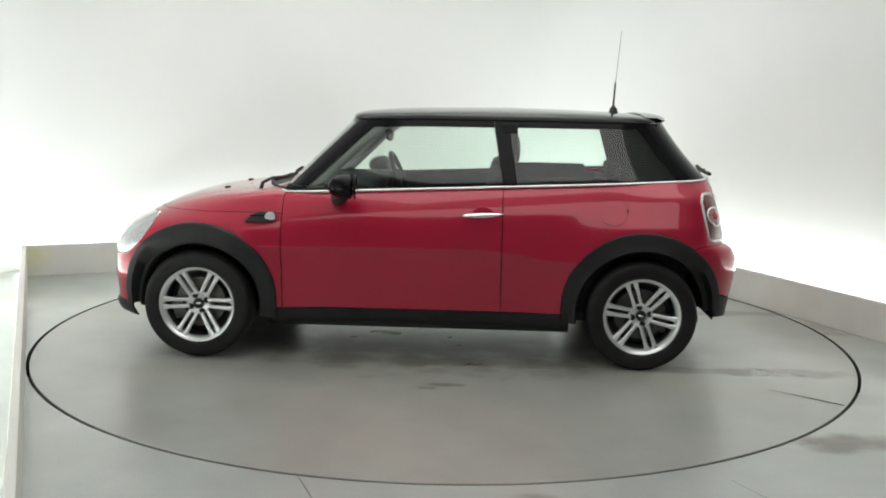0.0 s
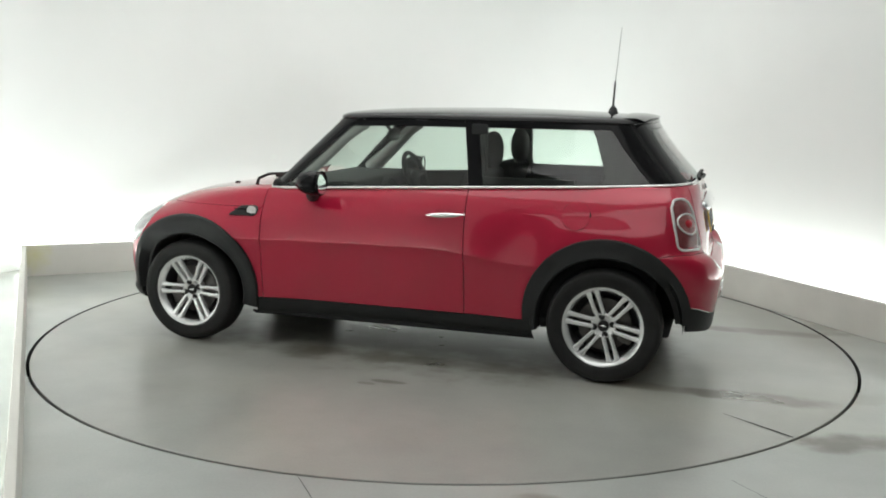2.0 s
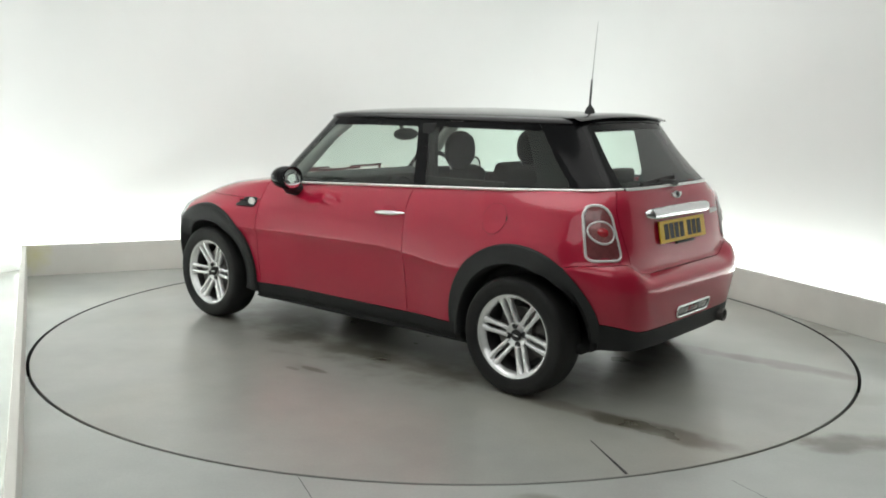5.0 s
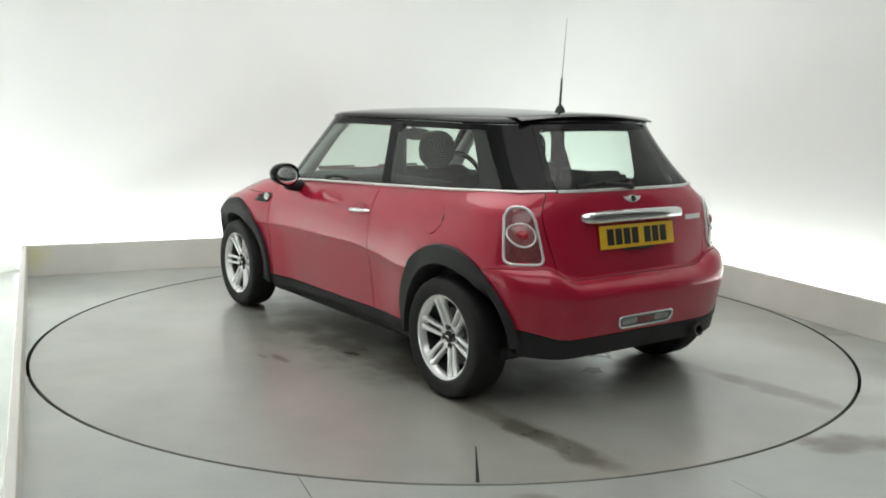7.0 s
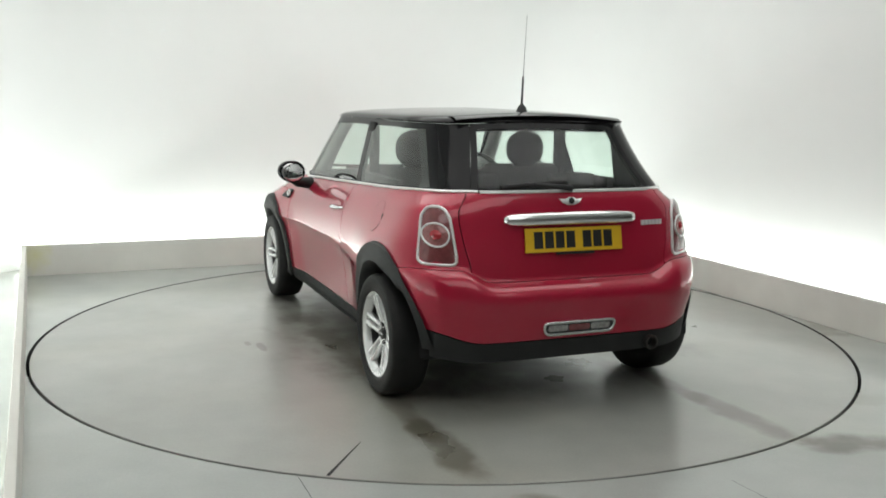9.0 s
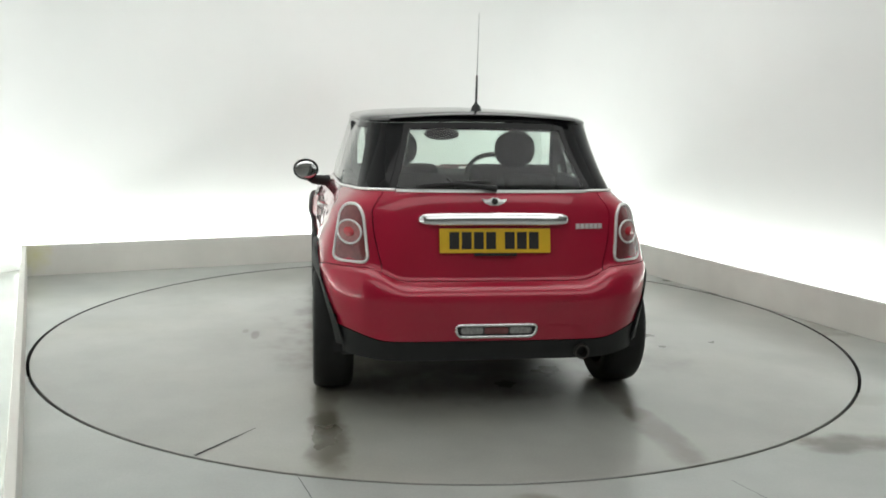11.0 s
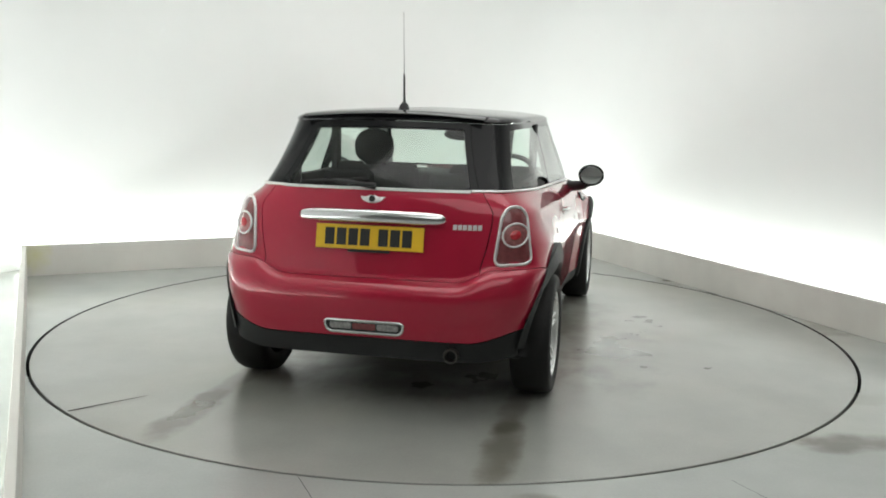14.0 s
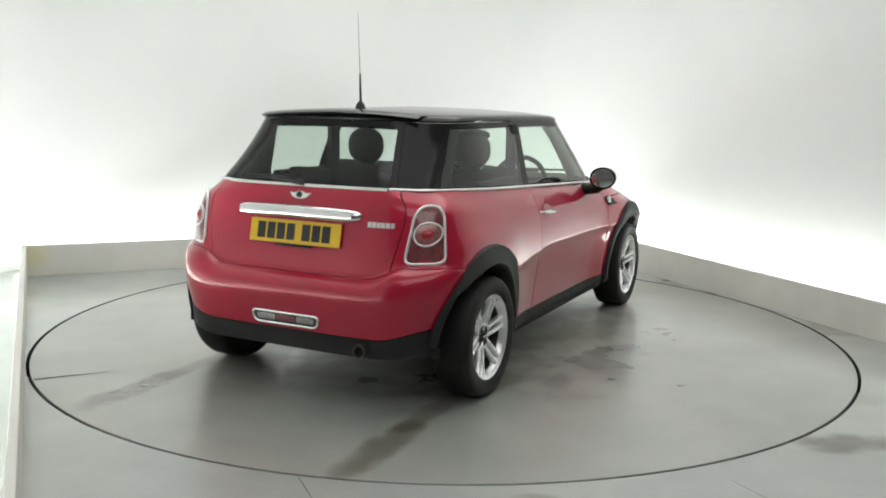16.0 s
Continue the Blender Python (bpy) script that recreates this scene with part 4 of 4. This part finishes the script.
        part("indicator", bm, M_CLEAR, vent, "round clear lamp in a chrome ring")
        # headlamp on the front corner
        bm = bmesh.new()
        edge = [(0.56, 2.90), (0.575, 2.87), (0.62, 2.815), (0.68, 2.765), (0.74, 2.73), (0.80, 2.715)]
        grid = []
        for i in range(15):
            z = 0.56 + 0.24 * i / 14
            u = 2 * i / 14 - 1
            x0, inner = lerp(edge, z), 0.34 + 0.16 * u * u
            x1 = x0
            while side_y(x1, z) > inner and x1 < 3.1:
                x1 += 0.002
            row = []
            for k in range(13):
                v = 2 * k / 12 - 1
                x = x0 + (x1 - x0) * math.sin(math.pi / 4 * (1 + v))
                slope = (side_y(x - 0.004, z) - side_y(x + 0.001, z)) / 0.005
                nrm = Vector((slope, 1.0)).normalized() * (-0.002 + 0.016 * math.sqrt(max(0.0, (1 - v ** 4) * (1 - u ** 4))))
                row.append(bm.verts.new(Vector((x + nrm.x, (side_y(x, z) + nrm.y) * sg, z)) + SHIFT))
            grid.append(row)
        for a, b in zip(grid, grid[1:]):
            for k in range(12):
                bm.faces.new((a[k], a[k + 1], b[k + 1], b[k]))
        hl = part("headlamp", bm, M_HEAD, car, "clear oval headlamp")
        bm = bmesh.new()
        tube(bm, [Vector((x, sg * (side_y(x, z) + 0.003), z)) + SHIFT for x, z in ((2.72, 0.80), (2.735, 0.74), (2.77, 0.68), (2.82, 0.62), (2.88, 0.575), (2.94, 0.56))], 0.003, 8)
        part("chrome_frame", bm, M_CHROME, hl, "chrome surround")
        # washer jet
        bm = bmesh.new()
        ellipsoid(bm, SHIFT + Vector((2.43, 0.28 * sg, 0.912)), (0.022, 0.014, 0.010), None, 12)
        part("washer_jet", bm, M_TRIM, car, "small black nozzle")
        # windscreen wiper
        bm = bmesh.new()
        tube(bm, [SHIFT + Vector(p) for p in ((2.175, 0.50 * sg, 0.925), (2.165, 0.49 * sg, 0.965), (2.12, 0.45 * sg, 0.990), (2.08, 0.34 * sg, 0.988), (2.075, 0.10 * sg, 0.990))], [0.012, 0.010, 0.009, 0.008, 0.007], 8)
        wp = part("windscreen_wiper", bm, M_TRIM, car, "black wiper arm")
        bm = bmesh.new()
        tube(bm, [SHIFT + Vector((2.085 + 0.03 * abs(t), 0.06 + 0.02 * sg + 0.28 * t, 0.972)) for t in np.linspace(-1, 1, 9)], 0.008, 6)
        part("wiper_blade", bm, M_RUBBER, wp, "black rubber blade")
    # round fuel flap on the left rear wing: its lid, and a small finger recess
    bm = bmesh.new()
    rings = []
    for r, o in ((0.0735, -0.003), (0.0735, 0.0006), (0.055, 0.0006), (0.035, 0.0006), (0.015, 0.0006)):
        ring = []
        for k in range(40):
            x, z = 0.170 + r * math.cos(k * math.pi / 20), 0.872 + r * math.sin(k * math.pi / 20)
            ring.append(bm.verts.new(Vector((x, side_y(x, z) + o, z)) + SHIFT))
        rings.append(ring)
    for a, b in zip(rings, rings[1:]):
        for k in range(40):
            bm.faces.new((a[k], a[(k + 1) % 40], b[(k + 1) % 40], b[k]))
    bm.faces.new(rings[-1])
    flap = part("fuel_flap", bm, M_RED, car, "round red fuel flap")
    bm = bmesh.new()
    tube(bm, [Vector((0.170 + 0.0745 * math.cos(a), side_y(0.170 + 0.0745 * math.cos(a), 0.872 + 0.0745 * math.sin(a)) - 0.0006, 0.872 + 0.0745 * math.sin(a))) + SHIFT for a in np.linspace(0, 2 * math.pi, 40, endpoint=False)], 0.0008, 6, True)
    part("flap_joint", bm, M_DARK, flap, "thin dark shut line")
    bm = bmesh.new()
    tube(bm, [Vector((x, side_y(x, z) + 0.0005, z)) + SHIFT for x, z in ((0.0985, 0.892), (0.0955, 0.878), (0.0965, 0.864))], [0.002, 0.004, 0.002], 8)
    part("finger_recess", bm, M_DARK, flap, "small dark finger recess")
    # black cowl between bonnet and windscreen
    bm = bmesh.new()
    cols = []
    for t in np.linspace(-1, 1, 21):
        y = 0.60 * t
        x = 2.20 - 0.22 * t * t
        z = 0.952 - 0.016 * t * t
        cols.append([bm.verts.new(SHIFT + Vector(p)) for p in ((x, y, z - 0.04), (x, y, z - 0.012), (x - 0.03, y, z - 0.006), (x - 0.12, y, z - 0.004), (x - 0.12, y, z - 0.04))])
    for a, b in zip(cols, cols[1:]):
        for k in range(4):
            bm.faces.new((a[k], b[k], b[k + 1], a[k + 1]))
    cowl = part("cowl", bm, M_TRIM, car, "black plastic cowl under the windscreen")
    bm = bmesh.new()
    tube(bm, [SHIFT + Vector((2.20 - 0.22 * t * t, 0.60 * t, 0.945 - 0.012 * t * t)) for t in np.linspace(-1, 1, 25)], 0.009, 8)
    part("cowl_seal", bm, M_RUBBER, cowl, "black rubber seal")


def seat(car, x, y, sg):
    s = new("front_seat")
    s.parent = car
    T = Matrix.Translation(SHIFT + Vector((x, y, 0)))
    bm = bmesh.new()
    box(bm, -0.05, 0.46, -0.25, 0.25, 0.42, 0.56, 0.06, 3, T)
    part("cushion", bm, M_CLOTH, s)
    bm = bmesh.new()
    box(bm, -0.06, 0.06, -0.25, 0.25, 0.0, 0.60, 0.055, 3, T @ Matrix.Translation((0.0, 0, 0.50)) @ Matrix.Rotation(radians(-16), 4, "Y"))
    part("backrest", bm, M_CLOTH, s)
    bm = bmesh.new()
    vs = ellipsoid(bm, (0, 0, 0), (0.055, 0.122, 0.108), None, 24)
    for v in vs:
        v.co.z = math.copysign(abs(v.co.z / 0.108) ** 0.8 * 0.108, v.co.z)
        v.co = T @ (Vector((-0.20, 0, 1.178)) + v.co)
    part("headrest", bm, M_CLOTH, s)
    for dy in (-0.06, 0.06):
        bm = bmesh.new()
        tube(bm, [T @ Vector(p) for p in ((-0.19, dy, 1.10), (-0.17, dy, 1.00))], 0.007, 6)
        part("headrest_post", bm, M_CHROME, s)


def build_cabin(car):
    T = Matrix.Translation(SHIFT)
    bm = bmesh.new()
    box(bm, -0.33, 2.02, -0.70, 0.70, 0.245, 0.30, 0.01, 1, T)
    part("cabin_floor", bm, M_CABIN, car, "dark carpet")
    for sg in (1, -1):
        bm = bmesh.new()
        lo, hi = (0.640, 0.668) if sg > 0 else (-0.668, -0.640)
        box(bm, 0.80, 1.95, lo, hi, 0.30, 0.968, 0.01, 2, T)
        part("door_lining", bm, M_CABIN, car, "dark grey door lining")
        bm = bmesh.new()
        box(bm, -0.25, 0.79, lo, hi, 0.30, 0.990, 0.01, 2, T)
        box(bm, 0.20, 0.76, min(0.60 * sg, 0.645 * sg), max(0.60 * sg, 0.645 * sg), 0.975, 1.045, 0.012, 2, T)
        part("side_lining", bm, M_CABIN, car, "dark grey side lining")
        bm = bmesh.new()
        quad = [(0.13, 1.31), (0.11, 1.27), (0.05, 1.06), (0.09, 0.99), (-0.30, 0.99), (-0.17, 1.15), (-0.04, 1.31)]
        for yy in (0.615, 0.595):
            bm.faces.new([bm.verts.new(Vector((x, (yy - 0.10 * (z - 0.99) - 0.11 * ease((0.2 - x) / 0.35)) * sg, z)) + SHIFT) for x, z in quad])
        part("pillar_lining", bm, M_CABIN, car, "dark rear pillar lining")
        bm = bmesh.new()
        tube(bm, [Vector(p) + SHIFT for p in ((1.87, 0.60 * sg, 0.97), (1.72, 0.58 * sg, 1.10), (1.555, 0.55 * sg, 1.25), (1.44, 0.53 * sg, 1.325))], [0.055, 0.045, 0.038, 0.034], 10)
        part("screen_pillar_lining", bm, M_LINING, car, "grey windscreen pillar lining")
        bm = bmesh.new()
        box(bm, 0.70, 0.79, min(0.575 * sg, 0.61 * sg), max(0.575 * sg, 0.61 * sg), 0.97, 1.33, 0.01, 2, T)
        part("door_pillar_lining", bm, M_CABIN, car, "dark centre pillar lining")
        seat(car, 0.93, 0.35 * sg, sg)
    bm = bmesh.new()
    box(bm, 1.52, 2.0, -0.645, 0.645, 0.70, 0.975, 0.04, 3, T)
    dash = part("dashboard", bm, M_CABIN, car, "dark grey dashboard")
    bm = bmesh.new()
    m = T @ Matrix.Translation((1.51, 0.0, 0.84)) @ Matrix.Rotation(radians(-90), 4, "Y")
    lathe(bm, [(0.13, -0.06), (0.13, 0.02), (0.12, 0.03), (0.11, 0.015)], m, 32)
    disc(bm, 0.11, 0.015, m, 32)
    part("centre_dial", bm, M_TRIM, dash, "large round centre dial")
    bm = bmesh.new()
    m = T @ Matrix.Translation((1.44, -0.36, 0.935)) @ Matrix.Rotation(radians(-68), 4, "Y")
    tube(bm, [m @ Vector((0.18 * math.cos(a), 0.18 * math.sin(a), 0)) for a in np.linspace(0, 2 * math.pi, 32, endpoint=False)], 0.016, 8, True)
    sw = part("steering_wheel", bm, M_TRIM, car, "black leather steering wheel")
    bm = bmesh.new()
    ellipsoid(bm, m @ Vector((0, 0, -0.02)), (0.03, 0.075, 0.07), None, 16)
    for a in (0.2, math.pi - 0.2, math.pi * 1.5):
        tube(bm, [m @ Vector((0.04 * math.sin(a), 0.04 * math.cos(a), -0.01)), m @ Vector((0.175 * math.sin(a), 0.175 * math.cos(a), 0))], 0.014, 6)
    part("wheel_boss", bm, M_TRIM, sw)
    bm = bmesh.new()
    ellipsoid(bm, SHIFT + Vector((1.48, -0.02, 1.235)), (0.022, 0.118, 0.040), None, 20)
    rm = part("cabin_mirror", bm, M_TRIM, car, "black oval rear-view mirror")
    bm = bmesh.new()
    tube(bm, [SHIFT + Vector(p) for p in ((1.49, -0.02, 1.25), (1.56, -0.02, 1.32))], 0.012, 8)
    part("mirror_stalk", bm, M_TRIM, rm)
    # rear bench, split backrest, headrests, parcel shelf
    bench = new("rear_bench")
    bench.parent = car
    bm = bmesh.new()
    box(bm, 0.18, 0.66, -0.56, 0.56, 0.40, 0.56, 0.05, 3, T)
    part("cushion", bm, M_CLOTH, bench)
    for y0, y1 in ((-0.56, -0.01), (0.01, 0.56)):
        bm = bmesh.new()
        box(bm, -0.05, 0.06, y0, y1, 0.0, 0.50, 0.045, 3, T @ Matrix.Translation((0.20, 0, 0.50)) @ Matrix.Rotation(radians(-14), 4, "Y"))
        part("backrest", bm, M_CLOTH, bench)
        bm = bmesh.new()
        yc = (y0 + y1) / 2
        box(bm, 0.02, 0.10, yc - 0.13, yc + 0.13, 1.00, 1.085, 0.035, 3, T)
        part("headrest", bm, M_CLOTH, bench)
    bm = bmesh.new()
    box(bm, -0.38, 0.05, -0.56, 0.56, 0.965, 0.985, 0.008, 2, T)
    part("parcel_shelf", bm, M_CABIN, car, "dark parcel shelf")
    bm = bmesh.new()
    box(bm, -0.05, 1.50, -0.50, 0.50, 1.350, 1.362, 0.004, 1, T)
    part("headliner", bm, M_LINING, car, "pale grey headliner")


def build_car():
    car = new("car")
    tagged(car, "red three-door hatchback car with black roof on the turntable", "car")
    build_body(car)
    build_greenhouse(car)
    build_spoiler(car)
    build_tail_lamps(car)
    build_tailgate_fittings(car)
    build_side_fittings(car)
    build_cabin(car)
    for hub in (HUB_R, HUB_F):
        for sg in (1, -1):
            arch_trim(car, hub, sg)
            build_wheel(car, hub, sg, {(HUB_R, 1): -0.19, (HUB_F, 1): 0.0}.get((hub, sg), 0.2))
    bm = bmesh.new()
    box(bm, -0.25, 2.95, -0.40, 0.40, 0.19, 0.25, 0.02, 2, Matrix.Translation(SHIFT))
    box(bm, 0.43, 2.02, -0.70, 0.70, 0.175, 0.24, 0.02, 2, Matrix.Translation(SHIFT))
    part("floor_pan", bm, M_DARK, car, "dark underbody")
    return car


build_floor()
build_backdrop()
build_plinths()
build_hall()
turntable = build_turntable()
car = build_car()


# ---- movement: turntable and car turn together, clockwise seen from above ----
TURNS = [(0.0, 178.0), (1.0, 170.68), (2.0, 163.23), (3.0, 155.71), (4.0, 148.24), (5.2, 139.5), (6.5, 130.15), (7.5, 123.23), (8.5, 116.38), (9.5, 109.4), (10.5, 102.4), (11.5, 95.41),
         (12.5, 88.40), (13.5, 81.46), (14.5, 74.49), (15.5, 67.48), (16.0, 64.01)]


def motions():
    for thing in (turntable, car):
        walk(thing, [(t, pose(0, 0, 0, 0, 0, a - (0.45 if thing is car else 0.0))) for t, a in TURNS])


motions()
